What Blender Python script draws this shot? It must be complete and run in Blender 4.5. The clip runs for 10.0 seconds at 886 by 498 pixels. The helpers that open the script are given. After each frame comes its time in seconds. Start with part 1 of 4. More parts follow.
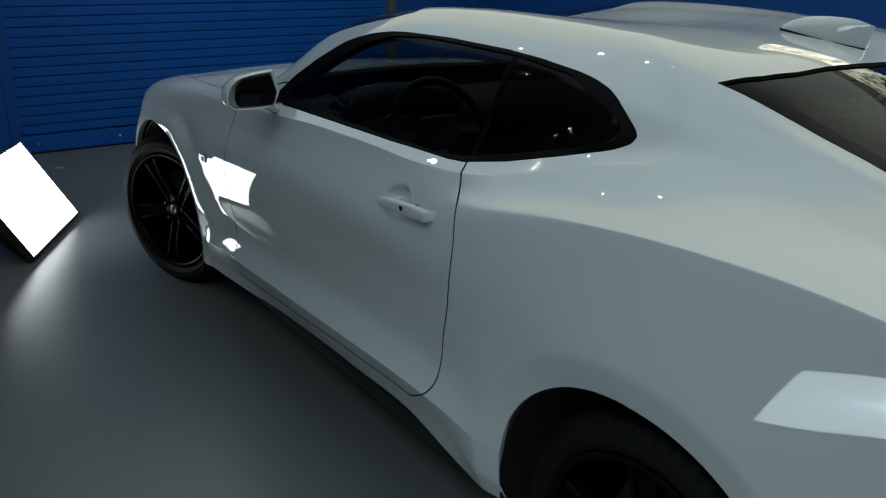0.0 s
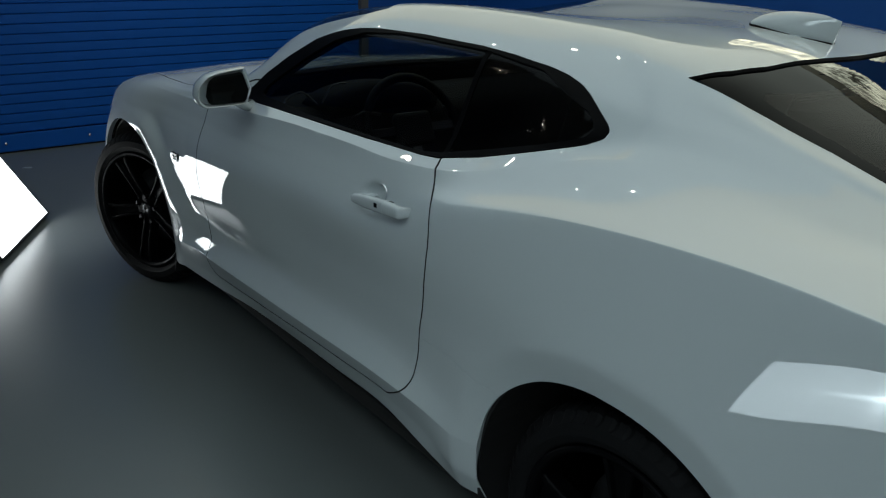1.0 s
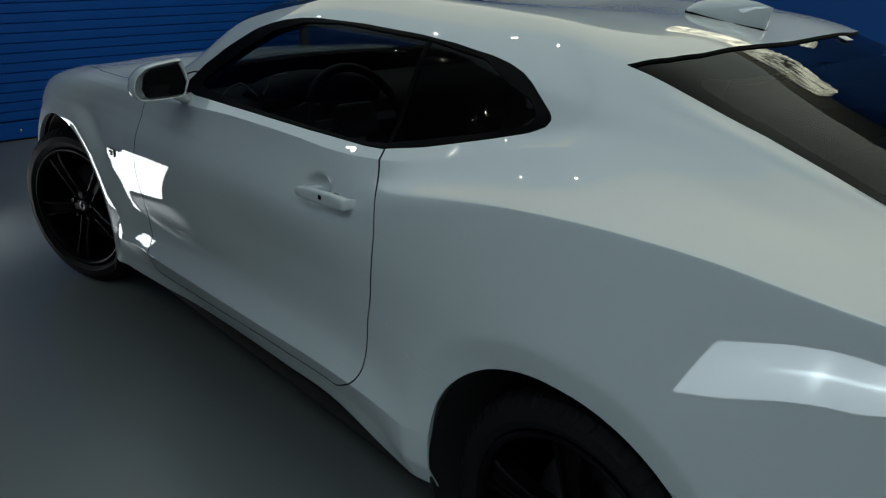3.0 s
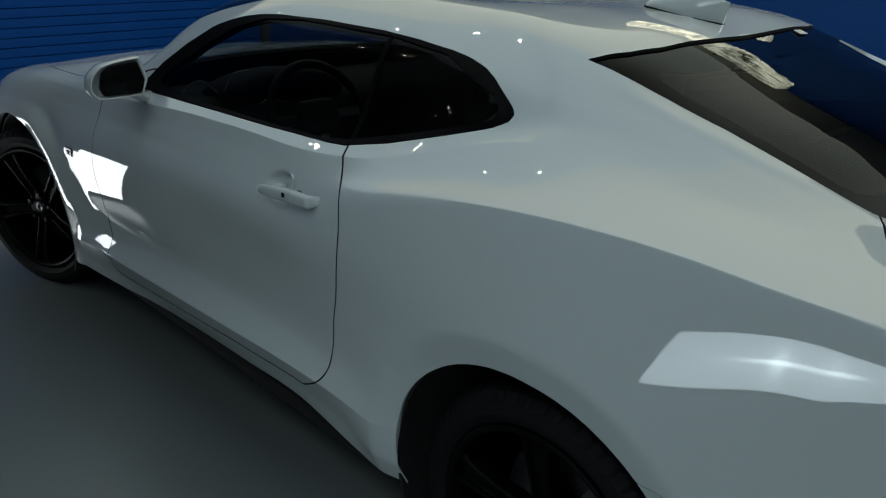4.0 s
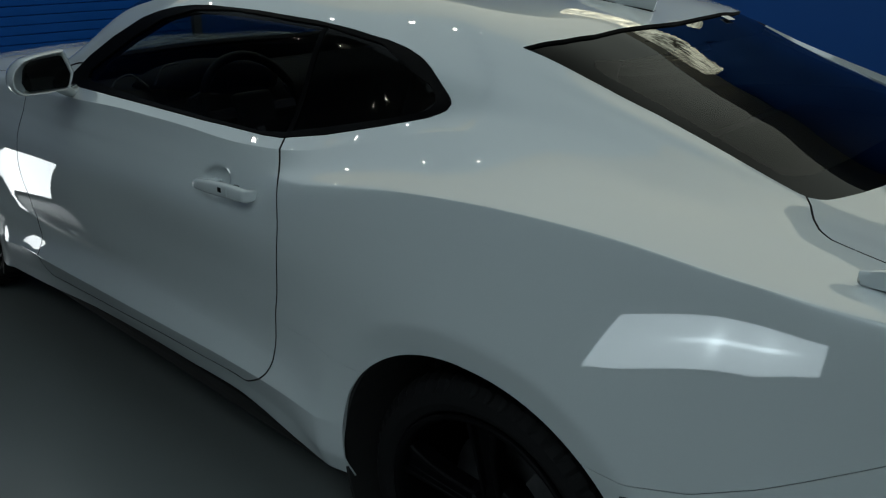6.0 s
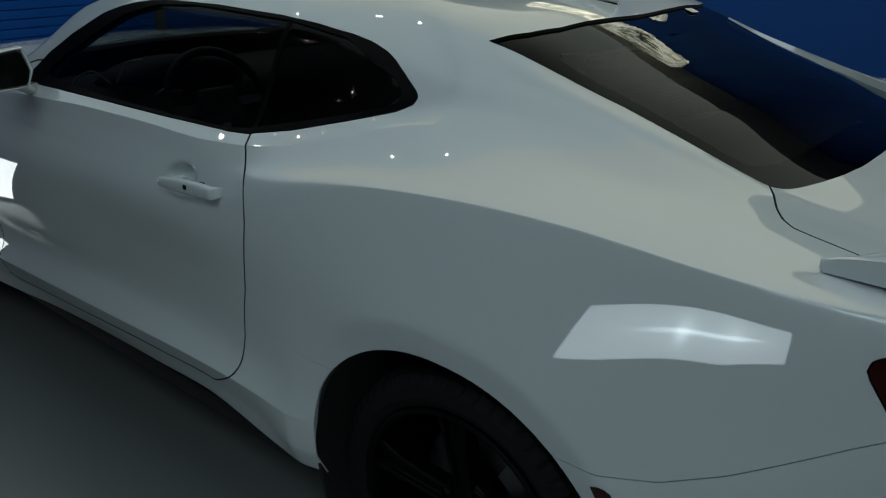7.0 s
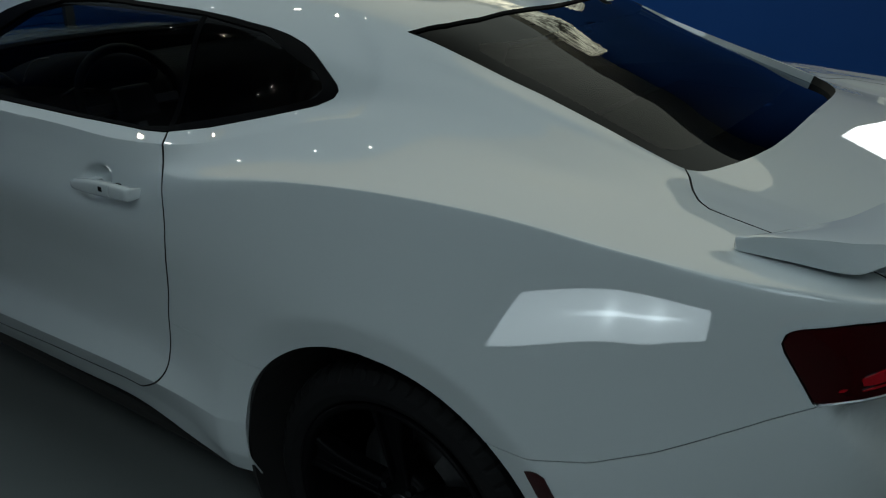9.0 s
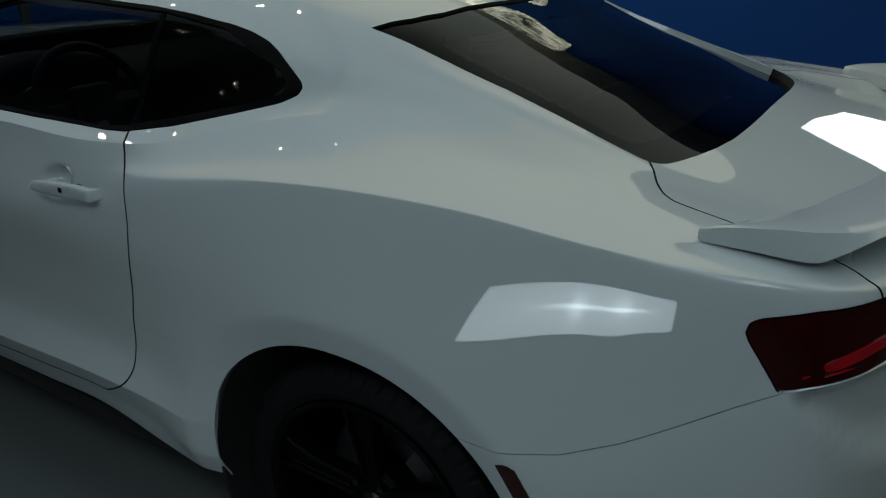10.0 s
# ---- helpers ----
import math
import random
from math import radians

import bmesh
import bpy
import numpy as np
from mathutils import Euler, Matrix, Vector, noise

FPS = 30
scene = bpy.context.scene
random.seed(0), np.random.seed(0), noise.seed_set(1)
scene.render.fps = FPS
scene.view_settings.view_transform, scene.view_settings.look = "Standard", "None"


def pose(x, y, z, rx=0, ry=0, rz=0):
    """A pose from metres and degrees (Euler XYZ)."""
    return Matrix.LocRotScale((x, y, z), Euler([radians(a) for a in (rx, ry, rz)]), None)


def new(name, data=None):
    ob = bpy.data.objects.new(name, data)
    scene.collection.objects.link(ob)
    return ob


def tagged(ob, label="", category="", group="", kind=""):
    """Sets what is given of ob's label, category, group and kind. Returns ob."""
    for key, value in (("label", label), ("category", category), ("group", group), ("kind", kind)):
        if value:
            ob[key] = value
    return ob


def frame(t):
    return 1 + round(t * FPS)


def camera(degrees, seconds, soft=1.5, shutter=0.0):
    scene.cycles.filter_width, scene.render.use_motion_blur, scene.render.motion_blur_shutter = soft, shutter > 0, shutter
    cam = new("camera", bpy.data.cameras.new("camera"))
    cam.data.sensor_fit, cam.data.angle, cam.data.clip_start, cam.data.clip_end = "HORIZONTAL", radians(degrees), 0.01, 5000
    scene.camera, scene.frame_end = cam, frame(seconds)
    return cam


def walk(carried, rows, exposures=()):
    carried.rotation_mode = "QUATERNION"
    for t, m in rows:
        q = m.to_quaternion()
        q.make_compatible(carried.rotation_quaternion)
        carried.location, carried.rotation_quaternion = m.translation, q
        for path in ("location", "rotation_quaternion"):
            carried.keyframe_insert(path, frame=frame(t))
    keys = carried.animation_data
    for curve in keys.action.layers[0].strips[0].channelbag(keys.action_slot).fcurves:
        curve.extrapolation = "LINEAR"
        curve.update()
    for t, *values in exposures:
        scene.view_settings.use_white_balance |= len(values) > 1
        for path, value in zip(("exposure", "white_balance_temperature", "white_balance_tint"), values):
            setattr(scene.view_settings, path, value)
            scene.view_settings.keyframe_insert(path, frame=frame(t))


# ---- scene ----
cam = camera(57.31, 10.0, soft=1.2)
ROWS = [
    (0.0, 0.8227, -1.9853, 1.5205, 69.457, -1.314, 54.450),
    (0.5, 0.8227, -1.9845, 1.5203, 69.385, -1.321, 53.559),
    (1.0, 0.8232, -1.9838, 1.5200, 69.262, -1.313, 52.612),
    (1.5, 0.8227, -1.9837, 1.5201, 69.123, -1.298, 51.683),
    (2.0, 0.8235, -1.9833, 1.5217, 68.918, -1.272, 50.746),
    (3.5, 0.8238, -1.9794, 1.5200, 68.515, -1.295, 47.375),
    (4.0, 0.8241, -1.9794, 1.5199, 68.405, -1.301, 46.038),
    (4.5, 0.8239, -1.9782, 1.5194, 68.276, -1.276, 44.896),
    (5.0, 0.8244, -1.9778, 1.5198, 68.120, -1.240, 43.690),
    (5.5, 0.8244, -1.9768, 1.5208, 67.953, -1.237, 42.672),
    (7.0, 0.8282, -1.9699, 1.5178, 67.477, -1.198, 39.482),
    (7.5, 0.8304, -1.9673, 1.5154, 67.424, -1.122, 38.262),
    (8.0, 0.8323, -1.9645, 1.5150, 67.282, -1.078, 36.995),
    (8.5, 0.8324, -1.9648, 1.5168, 67.126, -1.034, 35.623),
    (9.0, 0.8332, -1.9643, 1.5161, 67.059, -1.012, 34.106),
    (9.5, 0.8346, -1.9637, 1.5155, 66.970, -0.992, 32.823),
    (10.0, 0.8347, -1.9628, 1.5149, 66.840, -0.963, 31.672),
]
walk(cam, [(t, pose(x, y, z, rx, ry, rz)) for t, x, y, z, rx, ry, rz in ROWS], [(0.0, .20), (2.0, .12), (5.0, -.09), (7.5, -.22), (10.0, -.31)])

# ---- light: closed studio, softboxes on the floor, dim ceiling spots, added ceiling glow panels ----
CEIL, WALL_Y, WALL_X, BACK_Y, BACK_X = 2.9, 3.3, -5.71, -4.6, 4.2
world = bpy.data.worlds.new("world")
scene.world = world
world.use_nodes = True
world.node_tree.nodes["Background"].inputs[0].default_value = (0.02, 0.022, 0.025, 1)
world.node_tree.nodes["Background"].inputs[1].default_value = 0.3
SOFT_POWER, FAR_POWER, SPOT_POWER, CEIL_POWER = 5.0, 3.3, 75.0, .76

# ---- materials ----
def rgba(c):
    return (c[0], c[1], c[2], 1.0)


def material(name, colour, rough=0.5, metal=0.0, coat=0.0, vary=0.0, scale=8.0, bump=0.0, bump_scale=200.0, spec=0.5, rough_vary=0.0):
    m = bpy.data.materials.new(name)
    m.use_nodes = True
    nt = m.node_tree
    b = nt.nodes["Principled BSDF"]
    b.inputs["Base Color"].default_value = rgba(colour)
    b.inputs["Roughness"].default_value = rough
    b.inputs["Metallic"].default_value = metal
    b.inputs["Specular IOR Level"].default_value = spec
    b.inputs["Coat Weight"].default_value = coat
    b.inputs["Coat Roughness"].default_value = 0.015
    co = nt.nodes.new("ShaderNodeTexCoord")
    if vary or rough_vary:
        n = nt.nodes.new("ShaderNodeTexNoise")
        n.inputs["Scale"].default_value = scale
        n.inputs["Detail"].default_value = 8
        nt.links.new(co.outputs["Object"], n.inputs["Vector"])
        if vary:
            ramp = nt.nodes.new("ShaderNodeMix")
            ramp.data_type = "RGBA"
            ramp.inputs["A"].default_value = rgba([c * (1 - vary) for c in colour])
            ramp.inputs["B"].default_value = rgba([min(1, c * (1 + vary)) for c in colour])
            nt.links.new(n.outputs["Fac"], ramp.inputs["Factor"])
            nt.links.new(ramp.outputs["Result"], b.inputs["Base Color"])
        if rough_vary:
            mr = nt.nodes.new("ShaderNodeMapRange")
            mr.inputs["From Min"].default_value, mr.inputs["From Max"].default_value = 0.3, 0.7
            mr.inputs["To Min"].default_value, mr.inputs["To Max"].default_value = rough - rough_vary, rough + rough_vary
            nt.links.new(n.outputs["Fac"], mr.inputs["Value"])
            nt.links.new(mr.outputs["Result"], b.inputs["Roughness"])
    if bump:
        n2 = nt.nodes.new("ShaderNodeTexNoise")
        n2.inputs["Scale"].default_value = bump_scale
        n2.inputs["Detail"].default_value = 4
        nt.links.new(co.outputs["Object"], n2.inputs["Vector"])
        bp = nt.nodes.new("ShaderNodeBump")
        bp.inputs["Strength"].default_value = bump
        bp.inputs["Distance"].default_value = 0.002
        nt.links.new(n2.outputs["Fac"], bp.inputs["Height"])
        nt.links.new(bp.outputs["Normal"], b.inputs["Normal"])
    return m


def glass_material(name, tint, facing=.04, coating=(.8, .8, .8)):
    """Thin tinted glass: clear through it, with a gloss that grows towards grazing angles. facing: gloss seen straight on."""
    m = bpy.data.materials.new(name)
    m.use_nodes = True
    nt = m.node_tree
    nt.nodes.clear()
    out = nt.nodes.new("ShaderNodeOutputMaterial")
    mix = nt.nodes.new("ShaderNodeMixShader")
    lw = nt.nodes.new("ShaderNodeLayerWeight")
    lw.inputs["Blend"].default_value = .5
    rise = nt.nodes.new("ShaderNodeMath")
    rise.operation = "POWER"
    rise.inputs[1].default_value = 5
    gloss = nt.nodes.new("ShaderNodeMath")
    gloss.operation = "MULTIPLY_ADD"
    gloss.inputs[1].default_value, gloss.inputs[2].default_value = 1 - facing, facing
    nt.links.new(lw.outputs["Facing"], rise.inputs[0])
    nt.links.new(rise.outputs[0], gloss.inputs[0])
    tr = nt.nodes.new("ShaderNodeBsdfTransparent")
    tr.inputs["Color"].default_value = rgba(tint)
    gl = nt.nodes.new("ShaderNodeBsdfGlossy")
    gl.inputs["Roughness"].default_value = 0.01
    gl.inputs["Color"].default_value = rgba(coating)
    nt.links.new(gloss.outputs[0], mix.inputs[0])
    nt.links.new(tr.outputs[0], mix.inputs[1])
    nt.links.new(gl.outputs[0], mix.inputs[2])
    nt.links.new(mix.outputs[0], out.inputs[0])
    return m


def emitter(name, colour, power, bars=0.0, mottle=0.0, wrinkle_glow=0.0, rim=0.0):
    """A glowing cloth, lens, panel or foil. bars: extra glow along two crossed tubes behind the cloth."""
    m = bpy.data.materials.new(name)
    m.use_nodes = True
    nt = m.node_tree
    nt.nodes.clear()
    out = nt.nodes.new("ShaderNodeOutputMaterial")
    em = nt.nodes.new("ShaderNodeEmission")
    em.inputs[0].default_value = rgba(colour)
    em.inputs[1].default_value = power
    nt.links.new(em.outputs[0], out.inputs[0])

    def calc(op, a, b):
        n = nt.nodes.new("ShaderNodeMath")
        n.operation = op
        for k, q in enumerate((a, b)):
            if isinstance(q, (int, float)):
                n.inputs[k].default_value = q
            else:
                nt.links.new(q, n.inputs[k])
        return n.outputs[0]

    co = nt.nodes.new("ShaderNodeTexCoord")
    if bars:
        sep = nt.nodes.new("ShaderNodeSeparateXYZ")
        nt.links.new(co.outputs["UV"], sep.inputs[0])
        x, z = calc("SUBTRACT", sep.outputs[0], .5), calc("SUBTRACT", sep.outputs[1], .5)
        g = lambda q, w: calc("POWER", 2.718, calc("MULTIPLY", calc("MULTIPLY", q, q), -1 / w**2))
        lie = calc("MULTIPLY", g(z, .045), g(x, .17))
        stand = calc("MULTIPLY", g(x, .040), g(z, .26))
        wide = calc("MULTIPLY", g(x, .42), g(z, .45))
        total = calc("ADD", calc("ADD", calc("MULTIPLY", calc("ADD", lie, calc("MULTIPLY", stand, .75)), bars), calc("MULTIPLY", wide, power * .35)), power * .72)
        nt.links.new(total, em.inputs[1])
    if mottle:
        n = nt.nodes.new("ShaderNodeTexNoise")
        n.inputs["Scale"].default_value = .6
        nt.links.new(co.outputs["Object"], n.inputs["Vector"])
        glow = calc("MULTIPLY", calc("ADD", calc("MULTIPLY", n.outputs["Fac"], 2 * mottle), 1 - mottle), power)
        if rim:  # fades the added panel's glow towards one long edge, softening its reflection
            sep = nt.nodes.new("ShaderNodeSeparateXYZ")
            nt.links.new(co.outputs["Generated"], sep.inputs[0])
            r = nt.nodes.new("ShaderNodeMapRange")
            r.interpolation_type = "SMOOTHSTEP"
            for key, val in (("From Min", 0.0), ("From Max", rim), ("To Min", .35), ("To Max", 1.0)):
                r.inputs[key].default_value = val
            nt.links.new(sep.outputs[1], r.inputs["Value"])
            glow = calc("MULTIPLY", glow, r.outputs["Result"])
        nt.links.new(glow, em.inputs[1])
    if wrinkle_glow:
        # bright and dark folds of the foil, put into its glow by noise
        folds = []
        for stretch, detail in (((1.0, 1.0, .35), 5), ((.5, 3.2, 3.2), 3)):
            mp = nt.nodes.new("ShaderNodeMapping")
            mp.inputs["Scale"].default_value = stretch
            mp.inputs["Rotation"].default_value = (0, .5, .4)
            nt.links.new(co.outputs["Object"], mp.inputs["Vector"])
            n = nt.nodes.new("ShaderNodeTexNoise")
            n.inputs["Scale"].default_value = wrinkle_glow
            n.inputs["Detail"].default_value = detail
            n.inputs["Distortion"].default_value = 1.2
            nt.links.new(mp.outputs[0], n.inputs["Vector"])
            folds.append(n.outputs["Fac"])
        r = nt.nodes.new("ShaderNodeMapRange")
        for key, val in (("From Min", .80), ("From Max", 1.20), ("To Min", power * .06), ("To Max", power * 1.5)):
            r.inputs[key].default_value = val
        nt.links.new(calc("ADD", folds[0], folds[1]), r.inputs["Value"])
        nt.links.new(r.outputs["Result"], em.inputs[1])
    return m


PAINT = material("white_car_paint", (.545, .592, .605), .5, coat=1.0, vary=.015, scale=3, spec=.0)
PAINT.node_tree.nodes["Principled BSDF"].inputs["Coat IOR"].default_value = 1.85
GLOSS_BLACK = material("gloss_black_trim", (.006, .006, .007), .14, spec=.13, rough_vary=.05, scale=20)
GLOSS_BLACK.node_tree.nodes["Principled BSDF"].inputs["Specular Tint"].default_value = (.78, .92, 1.0, 1)
SATIN_BLACK = material("satin_black_plastic", (.003, .003, .0034), .45, bump=.25, bump_scale=900, vary=.2, scale=40, spec=.03)
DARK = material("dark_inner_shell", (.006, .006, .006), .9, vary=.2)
RUBBER = material("tyre_rubber", (.005, .005, .0055), .7, vary=.25, scale=30, bump=.3, bump_scale=500, spec=.15)
RIM = material("satin_black_alloy", (.0025, .0025, .003), .36, metal=.0, vary=.2, scale=25, rough_vary=.08, spec=.05)
STEEL = material("brushed_steel", (.06, .06, .065), .35, metal=1, vary=.2, scale=60)
DULL_STEEL = material("brake_iron", (.075, .075, .078), .45, metal=.6, vary=.35, scale=40)
CHROME = material("chrome", (.7, .7, .72), .08, metal=1)
RED_LENS = material("red_tail_lens", (.34, .006, .012), .18, coat=1, spec=.2, vary=.35, scale=9)
DARK_RED = material("dark_red_lens", (.030, .0010, .0020), .10, coat=.6, spec=.2, vary=.95, scale=7)
MIRROR = material("mirror_glass", (.62, .64, .66), .02, metal=1)
LEATHER = material("black_leather", (.006, .006, .007), .5, spec=.1, bump=.35, bump_scale=260, vary=.25, scale=12)
FABRIC = material("black_cabin_trim", (.006, .006, .007), .75, spec=.1, bump=.3, bump_scale=500, vary=.2)
LABEL = material("white_label", (.75, .76, .74), .5, vary=.05)
HEADLINER = material("grey_headliner_cloth", (.16, .16, .165), .9, bump=.3, bump_scale=600, vary=.1)
GREY_TRIM = material("grey_cabin_plastic", (.09, .09, .092), .45, vary=.1)
DOOR_GLASS = glass_material("tinted_door_glass", (.42, .46, .48), .034, (.7, .75, .8))
CAR_GLASS = glass_material("tinted_side_glass", (.13, .15, .17), .032)
SCREEN_GLASS = glass_material("clear_windscreen", (.72, .80, .78))
REAR_GLASS = glass_material("tinted_rear_glass", (.30, .33, .32), .019, (.62, .68, .74))
BORDER_GLASS = glass_material("black_border_glass", (.001, .001, .001), .013, (.60, .68, .76))
BLUE_DOOR = material("blue_painted_metal", (.004, .086, .40), .48, spec=.18, vary=.12, scale=2.5, bump=.08, bump_scale=120, rough_vary=.08)
BLUE_DARK = material("blue_door_joint", (.003, .022, .085), .6, vary=.1)
BLUE_WALL = material("blue_wall_paint", (.0036, .067, .325), .6, spec=.3, vary=.12, scale=1.6, bump=.2, bump_scale=260)
FLOOR = material("grey_floor_paint", (.132, .145, .144), .27, vary=.04, scale=.9, bump=.05, bump_scale=160, rough_vary=.006)
CEILING = material("ceiling_board", (.42, .41, .38), .8, vary=.08, scale=1.2, bump=.1)
PLAIN_WALL = material("dark_grey_wall", (.06, .067, .07), .7, vary=.1, scale=1.5, bump=.15)
BLACK_CLOTH = material("black_softbox_cloth", (.01, .01, .011), .8, bump=.3, bump_scale=700, vary=.25)
STAND = material("black_stand_metal", (.015, .015, .016), .35, metal=.5, vary=.2)
SOFT_LIGHT = emitter("softbox_diffuser", (.90, .97, 1.0), SOFT_POWER)
FAR_LIGHT = emitter("far_softbox_diffuser", (.80, .97, 1.04), FAR_POWER, bars=4.5)
SPOT_LIGHT = emitter("spot_lens", (1.0, .93, .80), SPOT_POWER)
FOIL = emitter("foil_added_glow", (1.0, .94, .66), 2.3, wrinkle_glow=10.0)
CEIL_WARM = emitter("added_warm_glow", (1.0, 1.0, .80), CEIL_POWER, mottle=.12)
CEIL_COOL = emitter("added_cool_glow", (.77, .95, 1.01), CEIL_POWER * .84, mottle=.12, rim=.5)
CEIL_BACK = emitter("added_back_glow", (.77, .95, 1.01), CEIL_POWER * 2.8, mottle=.12)


# ---- mesh helpers ----
def mesh_object(name, verts, faces, mat, parent=None, label="", smooth=True):
    me = bpy.data.meshes.new(name)
    me.from_pydata([tuple(map(float, v)) for v in verts], [], faces)
    me.validate()
    if smooth:
        me.shade_smooth()
    me.materials.append(mat)
    ob = new(name, me)
    ob.parent = parent
    if label:
        ob["label"] = label
    return ob


def part(name, bm, mat, parent=None, label="", smooth=False):
    me = bpy.data.meshes.new(name)
    bm.normal_update()
    bm.to_mesh(me)
    bm.free()
    if smooth:
        me.shade_smooth()
    me.materials.append(mat)
    ob = new(name, me)
    ob.parent = parent
    if label:
        ob["label"] = label
    return ob


def thing(name, label, category, kind="", group="", at=(0, 0, 0)):
    ob = new(name)
    ob.location = at
    ob.empty_display_size = .1
    return tagged(ob, label, category, group, kind)


def box(bm, lo, hi, m=None, bevel=0.0, segs=2):
    lo, hi = Vector(lo), Vector(hi)
    made = bmesh.ops.create_cube(bm, size=1)["verts"]
    for v in made:
        v.co = Vector([lo[k] + (v.co[k] + .5) * (hi[k] - lo[k]) for k in range(3)])
    if bevel:
        es = list({e for v in made for e in v.link_edges})
        out = bmesh.ops.bevel(bm, geom=es, offset=bevel, segments=segs, affect="EDGES", profile=.5)
        made = list({v for f in out["faces"] for v in f.verts} | {v for v in made if v.is_valid})
    if m is not None:
        bmesh.ops.transform(bm, matrix=m, verts=made)
    return made


def tube(bm, points, radius, sides=10, closed=False):
    """A round bar along points."""
    pts = [Vector(p) for p in points]
    n = len(pts)
    rings, side = [], None
    for i, p in enumerate(pts):
        a, b = pts[i - 1] if (i or closed) else p, pts[(i + 1) % n] if (i < n - 1 or closed) else p
        d = (b - a).normalized()
        side = d.orthogonal().normalized() if side is None else (side - d * side.dot(d)).normalized()
        up = d.cross(side)
        r = radius[i] if isinstance(radius, (list, tuple)) else radius
        rings.append([bm.verts.new(p + (side * math.cos(k * math.tau / sides) + up * math.sin(k * math.tau / sides)) * r) for k in range(sides)])
    for i in range(n if closed else n - 1):
        a, b = rings[i], rings[(i + 1) % n]
        for k in range(sides):
            bm.faces.new((a[k], a[(k + 1) % sides], b[(k + 1) % sides], b[k]))
    if not closed:
        bm.faces.new(rings[0][::-1])
        bm.faces.new(rings[-1])


def lathe(profile, sides=96, bumps=None):
    """A ring round the y axis from a closed (radius, y) profile. bumps(k, j): change of radius."""
    verts, faces, n = [], [], len(profile)
    for k in range(sides):
        a = k * math.tau / sides
        for j, (r, y) in enumerate(profile):
            rr = r + (bumps(k, j) if bumps else 0)
            verts.append((rr * math.sin(a), y, rr * math.cos(a)))
    for k in range(sides):
        for j in range(n):
            a, b = k * n + j, k * n + (j + 1) % n
            c, d = ((k + 1) % sides) * n + (j + 1) % n, ((k + 1) % sides) * n + j
            faces.append((a, b, c, d))
    return verts, faces


def loft(rings, closed=True, caps=True):
    """Quads between equally long rings of points."""
    verts, faces, n = [p for r in rings for p in r], [], len(rings[0])
    for i in range(len(rings) - 1):
        for k in range(n if closed else n - 1):
            faces.append((i * n + k, i * n + (k + 1) % n, (i + 1) * n + (k + 1) % n, (i + 1) * n + k))
    if caps:
        faces.append(tuple(range(n))[::-1])
        faces.append(tuple((len(rings) - 1) * n + k for k in range(n)))
    return verts, faces


def curve(points, steps=8, closed=False):
    """A smooth curve through points."""
    p = [np.array(q, float) for q in points]
    out, n = [], len(p)
    for i in range(n if closed else n - 1):
        a, b, c, d = (p[(i + k) % n] if closed else p[min(max(i + k, 0), n - 1)] for k in (-1, 0, 1, 2))
        for s in range(steps):
            w = s / steps
            out.append(.5 * (2 * b + (c - a) * w + (2 * a - 5 * b + 4 * c - d) * w * w + (3 * b - a - 3 * c + d) * w**3))
    if not closed:
        out.append(p[-1])
    return out


def sdf(x, y, poly):
    """Signed distance to a closed outline, negative inside."""
    poly = np.array(poly, float)
    d, s = np.full(x.shape, 1e9), np.ones(x.shape)
    for i in range(len(poly)):
        a, b = poly[i], poly[i - 1]
        e, wx, wy = b - a, x - a[0], y - a[1]
        k = np.clip((wx * e[0] + wy * e[1]) / (e @ e), 0, 1)
        d = np.minimum(d, (wx - e[0] * k)**2 + (wy - e[1] * k)**2)
        c1, c2, c3 = y >= a[1], y < b[1], e[0] * wy > e[1] * wx
        s = np.where((c1 & c2 & c3) | (~c1 & ~c2 & ~c3), -s, s)
    return s * np.sqrt(d)


def along(x, knots):
    return np.interp(x, [k[0] for k in knots], [k[1] for k in knots])


# ---- body net ----
NET_X, NET_Y, NET_Z = [], [], []
CREASE = [1, .5, .06, .9, 1, 1, .4, 1, .45, .8, .8, .8, 1, 1]


def section(x, yz, lean=0.0):
    """One rib of the left half: rocker bottom, rocker crease, facet, ridge, hollow, bulge, shoulder, valley, belt crease, window base, rail, crest, mid, centre."""
    y, z = yz[0::2], yz[1::2]
    NET_X.append([x + lean * s for s in (.6, .9, 1, 1, .8, .4, .1, 0, 0, 0, 0, 0, 0, 0)])
    NET_Y.append([-v for v in y])
    NET_Z.append(list(z))


section(-3.74, (0.02, 0.2, 0.02, 0.24, 0.02, 0.3, 0.02, 0.37, 0.02, 0.46, 0.02, 0.56, 0.02, 0.61, 0.018, 0.63, 0.016, 0.645, 0.015, 0.655, 0.012, 0.67, 0.01, 0.68, 0.005, 0.69, 0, 0.69))
section(-3.66, (0.46, 0.2, 0.48, 0.24, 0.49, 0.3, 0.5, 0.37, 0.5, 0.46, 0.5, 0.56, 0.485, 0.62, 0.475, 0.645, 0.46, 0.66, 0.44, 0.67, 0.4, 0.685, 0.34, 0.695, 0.18, 0.71, 0, 0.715))
section(-3.46, (0.73, 0.2, 0.75, 0.24, 0.76, 0.31, 0.77, 0.39, 0.78, 0.49, 0.78, 0.61, 0.755, 0.7, 0.74, 0.73, 0.72, 0.745, 0.7, 0.755, 0.64, 0.775, 0.56, 0.785, 0.28, 0.8, 0, 0.805))
